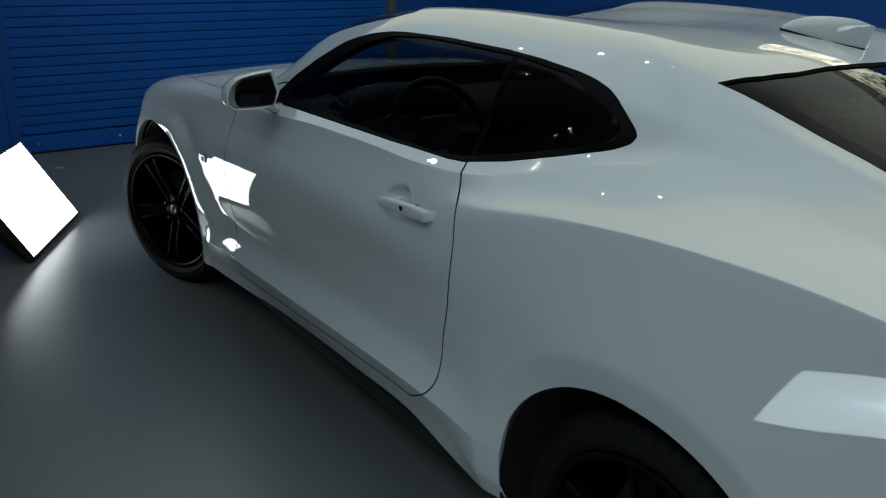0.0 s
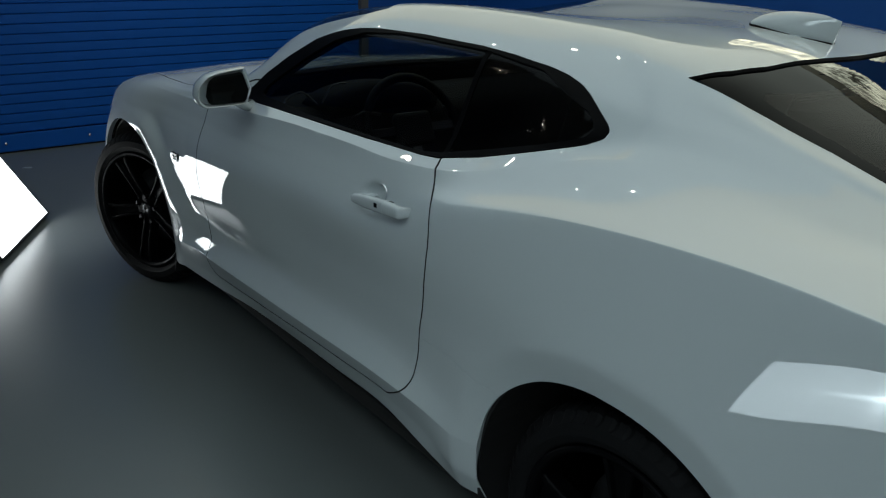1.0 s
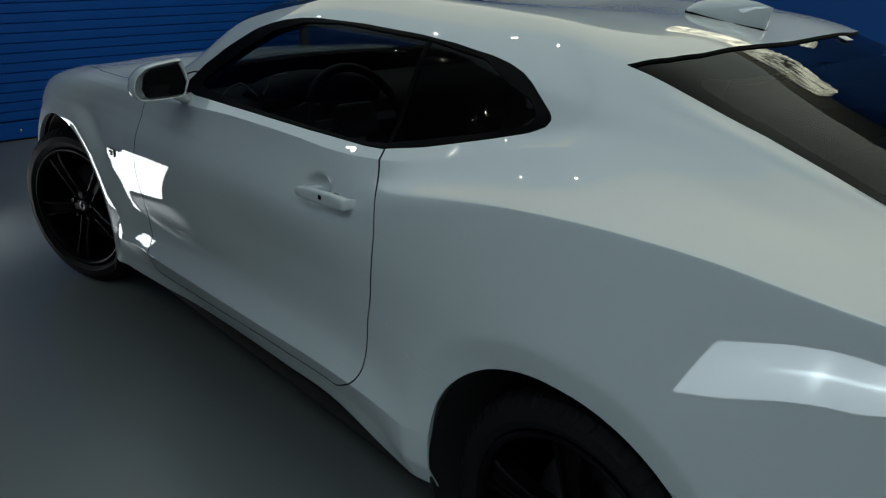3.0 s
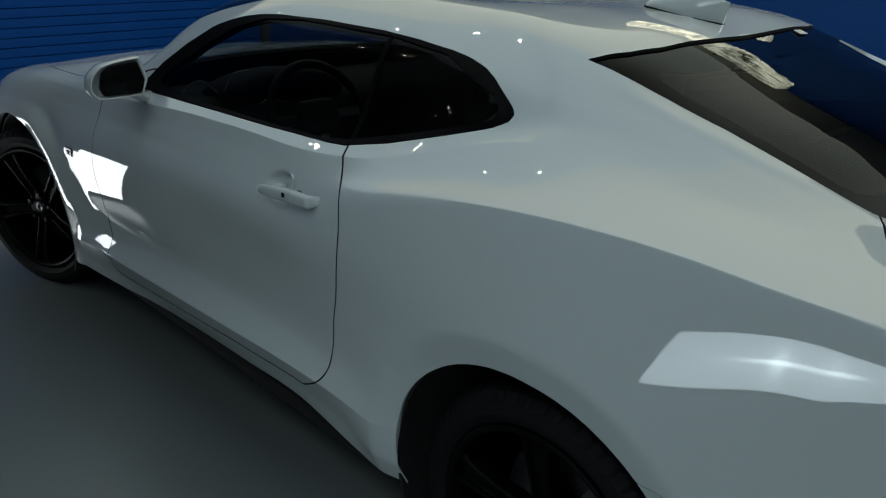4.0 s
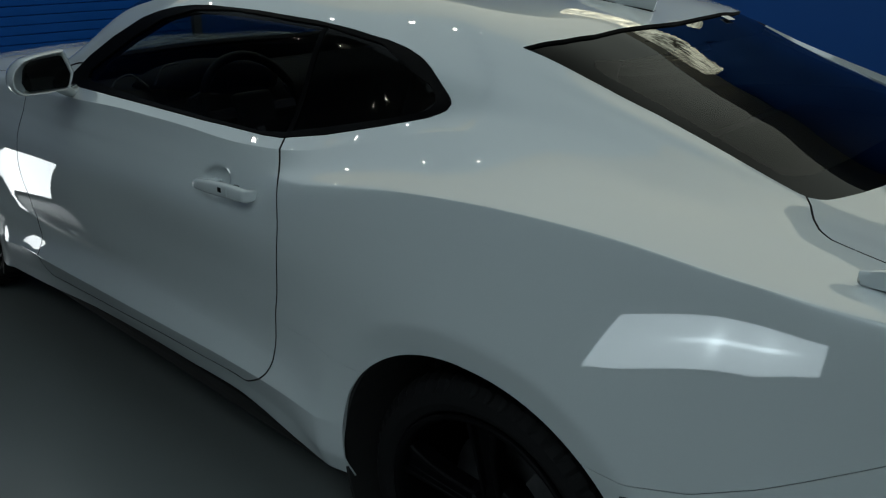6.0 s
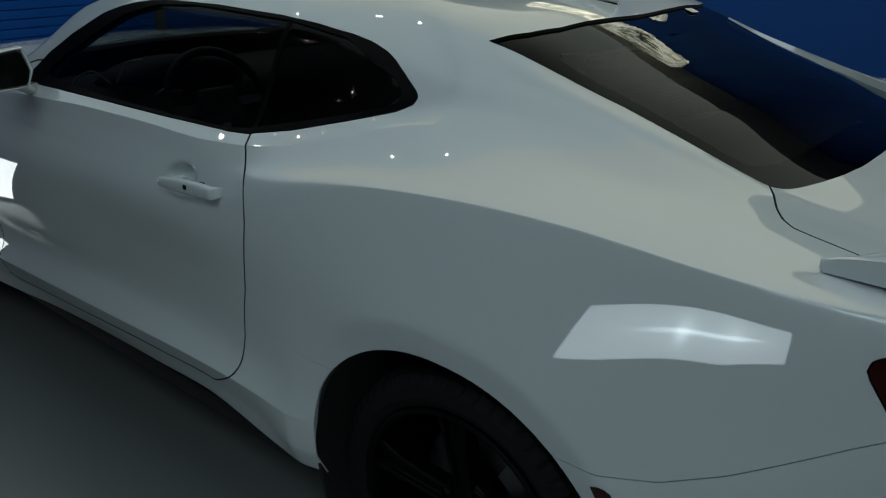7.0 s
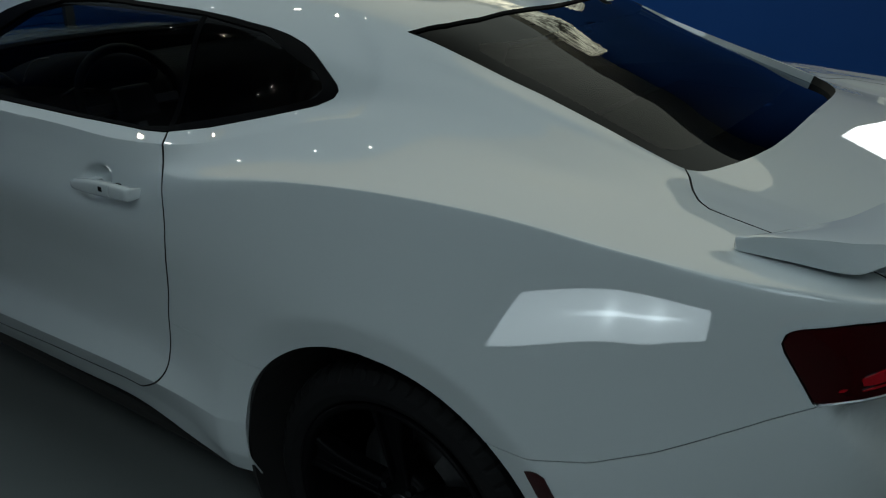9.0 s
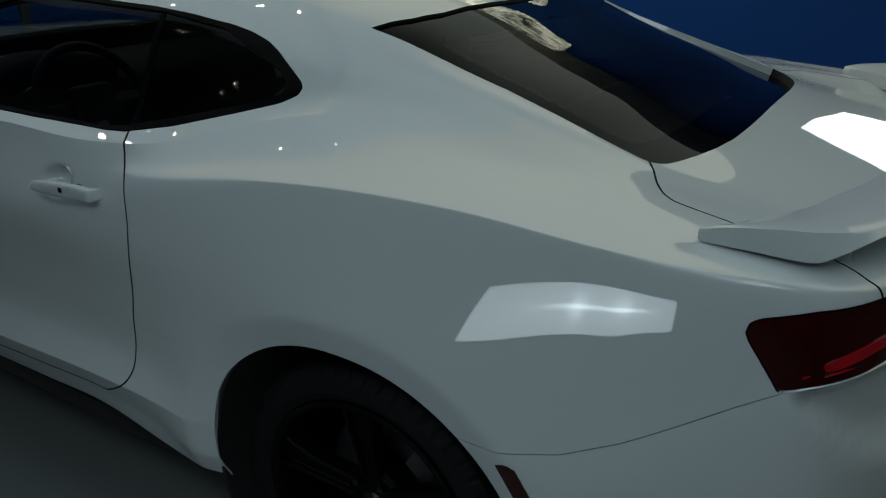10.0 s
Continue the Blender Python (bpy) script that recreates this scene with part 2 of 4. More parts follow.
section(-3.15, (0.88, 0.2, 0.895, 0.25, 0.905, 0.33, 0.91, 0.42, 0.915, 0.54, 0.915, 0.68, 0.885, 0.8, 0.86, 0.845, 0.83, 0.868, 0.8, 0.88, 0.72, 0.896, 0.62, 0.9, 0.3, 0.918, 0, 0.922))
section(-2.81, (0.905, 0.2, 0.92, 0.25, 0.932, 0.34, 0.938, 0.44, 0.942, 0.57, 0.94, 0.74, 0.912, 0.85, 0.885, 0.895, 0.855, 0.918, 0.83, 0.928, 0.75, 0.94, 0.66, 0.942, 0.3, 0.958, 0, 0.958))
section(-2.40, (0.902, 0.22, 0.915, 0.265, 0.94, 0.35, 0.933, 0.45, 0.914, 0.57, 0.892, 0.75, 0.862, 0.865, 0.852, 0.905, 0.842, 0.928, 0.826, 0.942, 0.765, 0.955, 0.68, 0.958, 0.3, 0.982, 0, 0.986))
section(-2.05, (0.885, 0.228, 0.899, 0.284, 0.936, 0.375, 0.908, 0.435, 0.898, 0.58, 0.897, 0.765, 0.863, 0.8646, 0.85, 0.9085, 0.838, 0.945, 0.82, 0.97, 0.765, 1.004, 0.68, 1.04, 0.3, 1.07, 0, 1.08))
section(-1.72, (0.88, 0.256, 0.899, 0.304, 0.936, 0.39, 0.89, 0.462, 0.889, 0.6, 0.899, 0.8, 0.871, 0.8806, 0.8515, 0.9243, 0.84, 0.968, 0.8, 0.992, 0.69, 1.165, 0.6, 1.246, 0.3, 1.262, 0, 1.258))
section(-1.40, (0.88, 0.273, 0.9, 0.314, 0.936, 0.402, 0.887, 0.48, 0.884, 0.62, 0.897, 0.81, 0.863, 0.8926, 0.843, 0.9373, 0.828, 0.982, 0.792, 1.002, 0.64, 1.268, 0.52, 1.328, 0.3, 1.306, 0, 1.283))
section(-1.12, (0.882, 0.282, 0.902, 0.329, 0.937, 0.414, 0.888, 0.483, 0.884, 0.63, 0.9, 0.82, 0.864, 0.8995, 0.842, 0.9425, 0.826, 0.986, 0.79, 1.005, 0.634, 1.279, 0.51, 1.346, 0.3, 1.332, 0, 1.302))
section(-.85, (0.885, 0.29, 0.904, 0.344, 0.938, 0.425, 0.892, 0.485, 0.89, 0.64, 0.908, 0.83, 0.87, 0.9058, 0.848, 0.9469, 0.826, 0.988, 0.79, 1.008, 0.632, 1.28, 0.5, 1.346, 0.3, 1.34, 0, 1.314))
section(-.60, (0.893, 0.259, 0.909, 0.327, 0.94, 0.425, 0.911, 0.48, 0.905, 0.645, 0.918, 0.84, 0.889, 0.952, 0.852, 0.982, 0.811, 1.018, 0.772, 1.042, 0.632, 1.265, 0.5, 1.333, 0.3, 1.343, 0, 1.332))
section(-.45, (0.91, 0.26, 0.935, 0.32, 0.942, 0.415, 0.932, 0.482, 0.92, 0.65, 0.927, 0.85, 0.899, 0.986, 0.855, 1.0105, 0.792, 1.06, 0.757, 1.087, 0.64, 1.235, 0.51, 1.316, 0.3, 1.338, 0, 1.335))
section(-.20, (0.915, 0.25, 0.938, 0.31, 0.946, 0.41, 0.945, 0.49, 0.94, 0.65, 0.944, 0.82, 0.91, 1.031, 0.842, 1.061, 0.742, 1.12, 0.695, 1.148, 0.645, 1.195, 0.535, 1.274, 0.32, 1.31, 0, 1.308))
section(.0, (0.92, 0.25, 0.942, 0.31, 0.949, 0.4, 0.951, 0.49, 0.951, 0.61, 0.95, 0.79, 0.915, 1.054, 0.82, 1.08, 0.712, 1.116, 0.655, 1.143, 0.6, 1.178, 0.54, 1.206, 0.3, 1.243, 0, 1.25))
section(.25, (0.915, 0.26, 0.938, 0.32, 0.928, 0.42, 0.938, 0.52, 0.944, 0.64, 0.939, 0.79, 0.914, 1.063, 0.8, 1.078, 0.7, 1.089, 0.65, 1.103, 0.597, 1.12, 0.54, 1.137, 0.3, 1.17, 0, 1.177))
section(.46, (0.9, 0.28, 0.922, 0.34, 0.91, 0.45, 0.924, 0.55, 0.931, 0.67, 0.926, 0.8, 0.912, 1.055, 0.8, 1.0635, 0.72, 1.071, 0.66, 1.0745, 0.61, 1.075, 0.535, 1.078, 0.3, 1.09, 0, 1.094))
section(.62, (0.885, 0.3, 0.908, 0.36, 0.892, 0.47, 0.907, 0.57, 0.918, 0.69, 0.913, 0.82, 0.896, 1.049, 0.81, 1.0545, 0.73, 1.058, 0.67, 1.056, 0.61, 1.053, 0.54, 1.052, 0.3, 1.062, 0, 1.066))
section(.70, (0.85, 0.32, 0.875, 0.38, 0.886, 0.49, 0.896, 0.59, 0.897, 0.72, 0.892, 0.87, 0.866, 1.045, 0.8, 1.051, 0.725, 1.051, 0.67, 1.048, 0.61, 1.047, 0.54, 1.047, 0.3, 1.057, 0, 1.06), .01)
section(.78, (0.8, 0.34, 0.83, 0.39, 0.85, 0.51, 0.86, 0.62, 0.864, 0.75, 0.858, 0.92, 0.822, 1.036, 0.77, 1.045, 0.71, 1.046, 0.66, 1.045, 0.61, 1.044, 0.55, 1.044, 0.3, 1.052, 0, 1.055), .03)
section(.88, (0.61, 0.36, 0.64, 0.41, 0.66, 0.52, 0.67, 0.63, 0.67, 0.76, 0.66, 0.92, 0.64, 1.028, 0.62, 1.038, 0.6, 1.041, 0.57, 1.042, 0.53, 1.042, 0.48, 1.042, 0.26, 1.048, 0, 1.05), .06)
section(.935, (0.35, 0.37, 0.36, 0.42, 0.37, 0.53, 0.38, 0.64, 0.38, 0.77, 0.37, 0.92, 0.36, 1.02, 0.35, 1.03, 0.34, 1.033, 0.325, 1.035, 0.305, 1.036, 0.27, 1.036, 0.15, 1.04, 0, 1.04), .08)
section(.95, (0.005, 0.37, 0.005, 0.42, 0.005, 0.53, 0.005, 0.64, 0.005, 0.77, 0.005, 0.92, 0.005, 1.02, 0.0045, 1.028, 0.004, 1.031, 0.0035, 1.033, 0.003, 1.034, 0.002, 1.034, 0.001, 1.036, 0, 1.036), .08)
NET = np.stack([np.array(NET_X), np.array(NET_Y), np.array(NET_Z)], -1)


def tangents(p, t):
    """Slopes of a smooth curve through p (first axis) at the places t."""
    h = np.diff(t).reshape((-1,) + (1,) * (p.ndim - 1))
    s = np.diff(p, axis=0) / h
    m = np.empty_like(p)
    m[1:-1] = (s[:-1] * h[1:] + s[1:] * h[:-1]) / (h[:-1] + h[1:])
    m[0], m[-1] = s[0], s[-1]
    return m


CHORD = np.concatenate([[0], np.cumsum(np.linalg.norm(np.diff(NET[:, 6], axis=0), axis=1))])
ALONG = tangents(NET, CHORD)


def hermite(p0, p1, m0, m1, w):
    w = w[..., None]
    return p0 * (2 * w**3 - 3 * w**2 + 1) + m0 * (w**3 - 2 * w**2 + w) + p1 * (3 * w**2 - 2 * w**3) + m1 * (w**3 - w**2)


def ribs(u):
    """All fourteen lines at the lengths u along the body: an array of (len(u), 14, 3)."""
    i = np.clip(np.searchsorted(CHORD, u, side="right") - 1, 0, len(CHORD) - 2)
    h = (CHORD[i + 1] - CHORD[i])
    w = np.repeat(((u - CHORD[i]) / h)[:, None], 14, 1)
    h = h[:, None, None]
    return hermite(NET[i], NET[i + 1], ALONG[i] * h, ALONG[i + 1] * h, w)


SPREAD = np.array(CREASE)


def skin(u, v):
    """Points of the left half's skin. u: length along the body; v: 0 rocker bottom to 13 centre line."""
    r = ribs(u)
    d = np.linalg.norm(np.diff(r, axis=1), axis=2) + 1e-5
    s = np.diff(r, axis=1) / d[..., None]
    m = np.empty_like(r)
    a, b = d[:, :-1, None], d[:, 1:, None]
    m[:, 1:-1] = (s[:, :-1] * b + s[:, 1:] * a) / (a + b)
    m[:, 0], m[:, -1] = s[:, 0], s[:, -1] * [1, 1, 0]
    soft = np.repeat(SPREAD[None, :], len(u), 0)
    x = r[:, 6, 0]
    soft[:, 6] = np.interp(x, [-.62, -.22, .50, .75], [.95, .12, .12, .6])
    soft[:, 8] = np.interp(x, [-1.9, -1.6, -.60, -.40, .0], [.6, .12, .15, .6, 1])
    m = m * soft[:, :, None]
    k = np.clip(np.floor(v).astype(int), 0, 12)
    n = np.arange(len(u))
    h = d[n, k][:, None]
    p = hermite(r[n, k], r[n, k + 1], m[n, k] * h, m[n, k + 1] * h, v - k)
    return flare(p, v)


def smooth(k):
    k = np.clip(k, 0, 1)
    return k * k * (3 - 2 * k)


def rear_opening(x, z):
    """Distance outside the edge of the rear wheel opening."""
    dx, dz = x + .012, z - .338
    edge = np.interp(np.degrees(np.arctan2(dx, dz)), [-110, -90, -76, -65, -56, -39, -24, 0, 29, 54, 110], [.386, .386, .396, .406, .405, .395, .389, .384, .386, .389, .390])
    return np.hypot(dx, dz) - edge


def front_opening(x, z):
    """Distance outside the edge of the front wheel opening."""
    return np.hypot(x + 2.811, z - .352) - .410


def flare(p, v):
    """The pressed shapes of the skin: bands round the wheel openings, flank behind the front wheel, ridges and hollows."""
    p = p.copy()
    x, z = p[:, 0], p[:, 2]
    side = p[:, 1]
    # bowed flank of wing and door
    a, b = x + 2.1, z - .65
    a, b = np.maximum(a, -.12), np.clip(b, -.15, .18)
    bow = -.911 - .036 * a + .007 * b + .049 * a * a - .166 * a * b + .73 * b * b
    near = smooth((x + 2.62) / .12) * smooth((-1.25 - x) / .45) * smooth((z - .47) / .08) * smooth((.88 - z) / .12)
    side = np.where(v < 6.9, side + (bow - side) * near, side)
    # band and swelling round the front opening
    s = front_opening(x, z)
    turn = np.degrees(np.arctan2(x + 2.811, z - .352))
    lip = np.interp(turn, [-100, -40, 0, 30, 60, 80, 100, 118], [-.936, -.940, -.944, -.942, -.934, -.924, -.914, -.905])
    reach = np.interp(turn, [-60, 0, 40, 54, 65, 74, 85, 100, 115], [.12, .07, .08, .10, .18, .23, .13, .06, .04])
    band = np.interp(turn, [8, 26], [.0005, .040])
    w = smooth(1 - (s - band) / reach) * np.clip((7.2 - v) / 1.2, 0, 1)
    swell = np.where(s > band, side + (lip - side) * w, lip + (band - s) * .16)
    side = np.where((v < 7.2) & (s < .40) & (x < -1.9), swell, side)
    # flat band round the rear opening
    s = rear_opening(x, z)
    side = np.where((v < 6.5) & (np.abs(x) < .7), side + .024 * np.clip((.072 - s) / .072, 0, 1), side)
    p[:, 1] = side
    turn = .022 / (1 + np.exp((x + 2.05) / .05)) * np.clip((x + 2.38) / .22, 0, 1)
    p[:, 1] += np.where(v < 5, turn * np.exp(-((z - .40) / .055) ** 2), 0)
    # crown of the rear glass and boot lid
    crown = np.interp(x, [.12, .22, .35, .485, .60, .80], [0, .006, .036, .090, .062, 0])
    p[:, 2] += np.where(v > 9.5, crown * np.clip(.30 - p[:, 1] ** 2, 0, 1), 0)
    along_glass = np.clip((p[:, 0] + .20) / .12, 0, 1) * np.clip((.44 - p[:, 0]) / .10, 0, 1)
    p[:, 2] += np.where(v > 8.5, .004 * along_glass * np.exp(-((np.abs(p[:, 1]) - .570) / .016) ** 2), 0)
    edge = np.interp(p[:, 0], [.70, .739, .773, .806, .839, .862, .90], [.93, .884, .854, .825, .788, .772, .762])
    ledge = along(p[:, 0], TAIL_LOW)
    scoop = np.clip((p[:, 2] - edge) * .9, 0, .032) * np.clip((ledge - p[:, 2]) / .030, 0, 1)
    p[:, 1] += np.where(p[:, 0] > .70, np.minimum(scoop, np.abs(p[:, 1]) * .14), 0)
    p[:, 0] -= np.where(p[:, 0] > .70, scoop * .5, 0)
    at = (v > 8.2) & (v < 11.2) & (p[:, 0] > -.62) & (p[:, 0] < -.05)
    if at.any():
        d = sdf(p[at, 0], p[at, 2], DLO)
        sunk = .0075 * smooth((.098 - d) / .034) * smooth((p[at, 0] + .60) / .22) * smooth((p[at, 2] - 1.09) / .05) * smooth(1 + d / .015)
        p[at, 1] += sunk * .8
        p[at, 2] -= sunk * .45
    dx, dz = (p[:, 0] + .908) / .052, (p[:, 2] - .886) / .034
    p[:, 1] += np.where(v < 8, .042 * smooth(1.25 - np.hypot(dx, dz)), 0)
    return p


# ---- cutting the skin into panels ----
def sunk(p):
    """Depth of the rear glass below its frame: flush at the roof, lower towards the boot lid."""
    return .007 + .014 * np.clip((p[:, 0] + .14) / .50, 0, 1)


class Sheet:
    """A piece of the left skin: places (u, v) and faces over them."""

    def __init__(self, uv, faces):
        self.uv, self.faces = uv, faces
        self.p = skin(uv[:, 0], uv[:, 1])

    def cut(self, field):
        """The piece where field(p, v) is negative."""
        f = field(self.p, self.uv[:, 1])
        neg = f < 0
        fl = neg.tolist()
        uv, faces, made = self.uv.tolist(), [], {}
        for face in self.faces:
            k = sum(fl[i] for i in face)
            if k == len(face):
                faces.append(face)
            elif k:
                poly = []
                for i, a in enumerate(face):
                    b = face[(i + 1) % len(face)]
                    if fl[a]:
                        poly.append(a)
                    if fl[a] != fl[b]:
                        key = (min(a, b), max(a, b))
                        if key not in made:
                            w = f[a] / (f[a] - f[b])
                            uv.append([uv[a][0] + w * (uv[b][0] - uv[a][0]), uv[a][1] + w * (uv[b][1] - uv[a][1])])
                            made[key] = len(uv) - 1
                        poly.append(made[key])
                if len(poly) > 2:
                    faces.append(tuple(poly))
        used = sorted({i for g in faces for i in g})
        at = {i: n for n, i in enumerate(used)}
        return Sheet(np.array([uv[i] for i in used]).reshape(-1, 2), [tuple(at[i] for i in g) for g in faces])

    def normals(self):
        e = 1e-3
        u, v = self.uv[:, 0], self.uv[:, 1]
        u0, u1 = np.clip(u - e, 0, CHORD[-1]), np.clip(u + e, 0, CHORD[-1])
        v0, v1 = np.clip(v - e, 0, 13), np.clip(v + e, 0, 13)
        n = np.cross(skin(u1, v) - skin(u0, v), skin(u, v1) - skin(u, v0))
        return -n / (np.linalg.norm(n, axis=1, keepdims=True) + 1e-9) * -1

    def solid(self, lift=0.0, rim=0.012, sides=(1,)):
        """Vertices and faces of the piece, with turned-in edges; sides: 1 left, -1 right."""
        n = self.normals()
        p = self.p + n * (lift(self.p)[:, None] if callable(lift) else lift)
        edges = {}
        for g in self.faces:
            for i, a in enumerate(g):
                b = g[(i + 1) % len(g)]
                edges[(a, b)] = edges.get((a, b), 0) + 1
        free = [(a, b) for a, b in edges if (b, a) not in edges]
        free = [(a, b) for a, b in free if not (self.uv[a, 1] > 12.999 and self.uv[b, 1] > 12.999)]
        verts, faces, edging = [], [], []
        for s in sides:
            base = len(verts)
            verts += (p * [1, s, 1]).tolist()
            faces += [tuple(base + i for i in (g if s > 0 else g[::-1])) for g in self.faces]
            edging += [0] * len(self.faces)
            if rim:
                ids = sorted({i for e in free for i in e})
                at = {i: k for k, i in enumerate(ids)}
                b0 = len(verts)
                verts += (p[ids] * [1, s, 1]).tolist()
                b1 = len(verts)
                arch = np.abs(f_arch(p[ids], self.uv[ids, 1])) < .004
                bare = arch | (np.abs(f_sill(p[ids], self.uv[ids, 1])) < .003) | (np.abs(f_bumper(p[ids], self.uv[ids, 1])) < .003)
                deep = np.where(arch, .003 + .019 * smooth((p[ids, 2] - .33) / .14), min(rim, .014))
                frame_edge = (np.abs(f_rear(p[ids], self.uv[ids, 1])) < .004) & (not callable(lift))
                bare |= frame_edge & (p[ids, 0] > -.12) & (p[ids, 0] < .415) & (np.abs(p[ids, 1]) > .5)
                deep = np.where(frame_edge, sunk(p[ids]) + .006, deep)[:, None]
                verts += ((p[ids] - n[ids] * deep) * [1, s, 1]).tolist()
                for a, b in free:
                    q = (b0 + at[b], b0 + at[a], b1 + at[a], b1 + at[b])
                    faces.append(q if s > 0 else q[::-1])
                    edging.append(0 if bare[at[a]] and bare[at[b]] else 1)
        return verts, faces, edging


def whole(du, dv):
    nu = int(CHORD[-1] / du)
    us = np.linspace(0, CHORD[-1], nu + 1)
    vs = np.linspace(0, 13, dv * 13 + 1)
    if dv > 4:
        place = lambda a, b, n: np.interp(np.linspace(a, b, n), NET[:, 6, 0], CHORD)
        us = np.unique(np.concatenate([us, place(.655, .78, 34), place(-.72, -.58, 26)]))
        nu = len(us) - 1
        vs = np.unique(np.concatenate([vs, [k + s for k in (2, 6, 8) for s in (-.05, -.015, .015, .05)], np.linspace(4.5, 6, 25)[1:-1]]).round(6))
    u, v = np.meshgrid(us, vs, indexing="ij")
    m = len(vs)
    faces = [(i * m + j, (i + 1) * m + j, (i + 1) * m + j + 1, i * m + j + 1) for i in range(nu) for j in range(m - 1)]
    return Sheet(np.stack([u.ravel(), v.ravel()], 1), faces)


def weld(verts, faces, edging):
    """Join the two halves along the centre line."""
    at, index, out = {}, [], []
    for v in verts:
        key = (round(v[0], 5), round(v[1], 5), round(v[2], 5)) if abs(v[1]) < 1e-4 else len(index)
        if key not in at:
            at[key] = len(out)
            out.append(v)
        index.append(at[key])
    new_faces, marks = [], []
    for g, k in zip(faces, edging):
        h = [index[i] for i in g]
        h = [a for n, a in enumerate(h) if a != h[n - 1]]
        if len(h) > 2:
            new_faces.append(tuple(h))
            marks.append(k)
    return out, new_faces, marks


def panel(name, sheet, mat, parent, label="", lift=0.0, rim=.012, sides=(1,)):
    v, f, edging = sheet.solid(lift, rim, sides)
    if len(sides) > 1:
        v, f, edging = weld(v, f, edging)
    ob = mesh_object(name, v, f, mat, parent, label)
    if mat is PAINT and len(ob.data.polygons) == len(edging):
        ob.data.materials.append(DARK)  # joint shade put into the colour; also the rear glass's black seal
        ob.data.polygons.foreach_set("material_index", edging)
    return ob


# outlines in (x, z) seen from the side, or (x, y) seen from above
DOOR = [(-1.97, 1.01), (-2.06, .945), (-2.080, .920), (-2.089, .845), (-2.083, .770), (-2.082, .704), (-2.060, .634), (-2.038, .590), (-2.035, .536), (-2.030, .482), (-2.010, .441), (-2.004, .384), (-1.992, .325), (-1.96, .306), (-1.838, .311), (-1.585, .328),
        (-1.362, .344), (-1.166, .357), (-.996, .362), (-.84, .371), (-.79, .370), (-.762, .382), (-.715, .410), (-.683, .434), (-.671, .462), (-.674, .502), (-.664, .588), (-.646, .659), (-.622, .752), (-.611, .805), (-.609, .850), (-.616, .899), (-.635, .940), (-.671, .966), (-.703, .993), (-.734, 1.017), (-.80, 1.06), (-1.7, 1.07)]
DOOR = [tuple(q) for q in curve(DOOR, 3, closed=True)]
DLO = [(-1.871, 0.995), (-1.771, 0.993), (-1.372, 1.0), (-1.053, 1.004), (-0.816, 1.01), (-0.743, 1.016), (-0.606, 1.046), (-0.427, 1.096), (-0.323, 1.127), (-0.292, 1.142), (-0.288, 1.154), (-0.297, 1.165), (-0.342, 1.19), (-0.383, 1.212), (-0.423, 1.23), (-0.478, 1.246), (-0.535, 1.257), (-0.65, 1.27), (-0.778, 1.278), (-1.02, 1.282), (-1.241, 1.278), (-1.324, 1.271), (-1.411, 1.258), (-1.484, 1.241), (-1.557, 1.218), (-1.688, 1.151), (-1.793, 1.082), (-1.851, 1.022)]
PANE = [(-1.732, 1.022), (-1.407, 1.015), (-1.079, 1.016), (-0.837, 1.021), (-0.753, 1.032), (-0.625, 1.062), (-0.444, 1.11), (-0.342, 1.140), (-0.326, 1.149), (-0.330, 1.160), (-0.360, 1.180), (-0.415, 1.196), (-0.485, 1.222), (-0.546, 1.244), (-0.736, 1.264), (-0.991, 1.268), (-1.128, 1.269), (-1.295, 1.257), (-1.43, 1.222), (-1.567, 1.156), (-1.702, 1.076), (-1.762, 1.031)]
REAR_WINDOW = [(-.132, .40), (-.132, -.202), (-.142, -.371), (-.163, -.469), (-.195, -.531), (-.211, -.549), (-.021, -.535), (.112, -.534), (.24, -.544), (.36, -.555), (.411, -.557), (.426, -.550), (.442, -.535),
               (.456, -.508), (.480, -.448), (.495, -.400), (.511, -.322), (.519, -.216), (.521, -.107), (.521, .40)]
REAR_PANE = [(-.03, .40), (-.03, -.25), (-.05, -.38), (-.085, -.47), (-.10, -.482), (-.08, -.487), (.088, -.478), (.223, -.490), (.311, -.492), (.349, -.486), (.370, -.472), (.388, -.43), (.402, -.36), (.413, -.259), (.42, -.10), (.42, .40)]
WINDSCREEN = [(-1.36, .05), (-1.36, -.2), (-1.335, -.44), (-1.33, -.545), (-1.40, -.575), (-1.72, -.628), (-2.02, -.70), (-2.07, -.68), (-2.20, -.40), (-2.25, .05)]
HOOD = [(-3.50, .05), (-3.50, -.50), (-3.40, -.62), (-3.2, -.69), (-3.05, -.722), (-2.70, -.769), (-2.47, -.768), (-2.20, -.73), (-2.27, -.40), (-2.32, .05)]
DECK = [(.40, .05), (.40, -.48), (.416, -.556), (.433, -.581), (.456, -.631), (.478, -.667), (.503, -.688), (.54, -.696), (.599, -.707), (.70, -.732), (.763, -.748), (.81, -.775), (1.2, -.80), (1.2, .05)]
SEAM = [(.24, .634), (.261, .638), (.338, .653), (.439, .688), (.536, .746), (.614, .802), (.685, .852), (.745, .889), (.804, .909), (.86, .923), (1.2, .93)]
SILL = [(-2.5, .35), (-2.2, .37), (-.71, .577), (-.667, .583), (-.496, .596), (-.365, .578), (-.30, .57)]
TAIL_TOP = [(.66, .979), (.70, .994), (.763, 1.009), (.83, 1.017), (1.2, 1.018)]
TAIL_LOW = [(.66, .88), (.745, .890), (.804, .910), (.86, .924), (1.2, .931)]


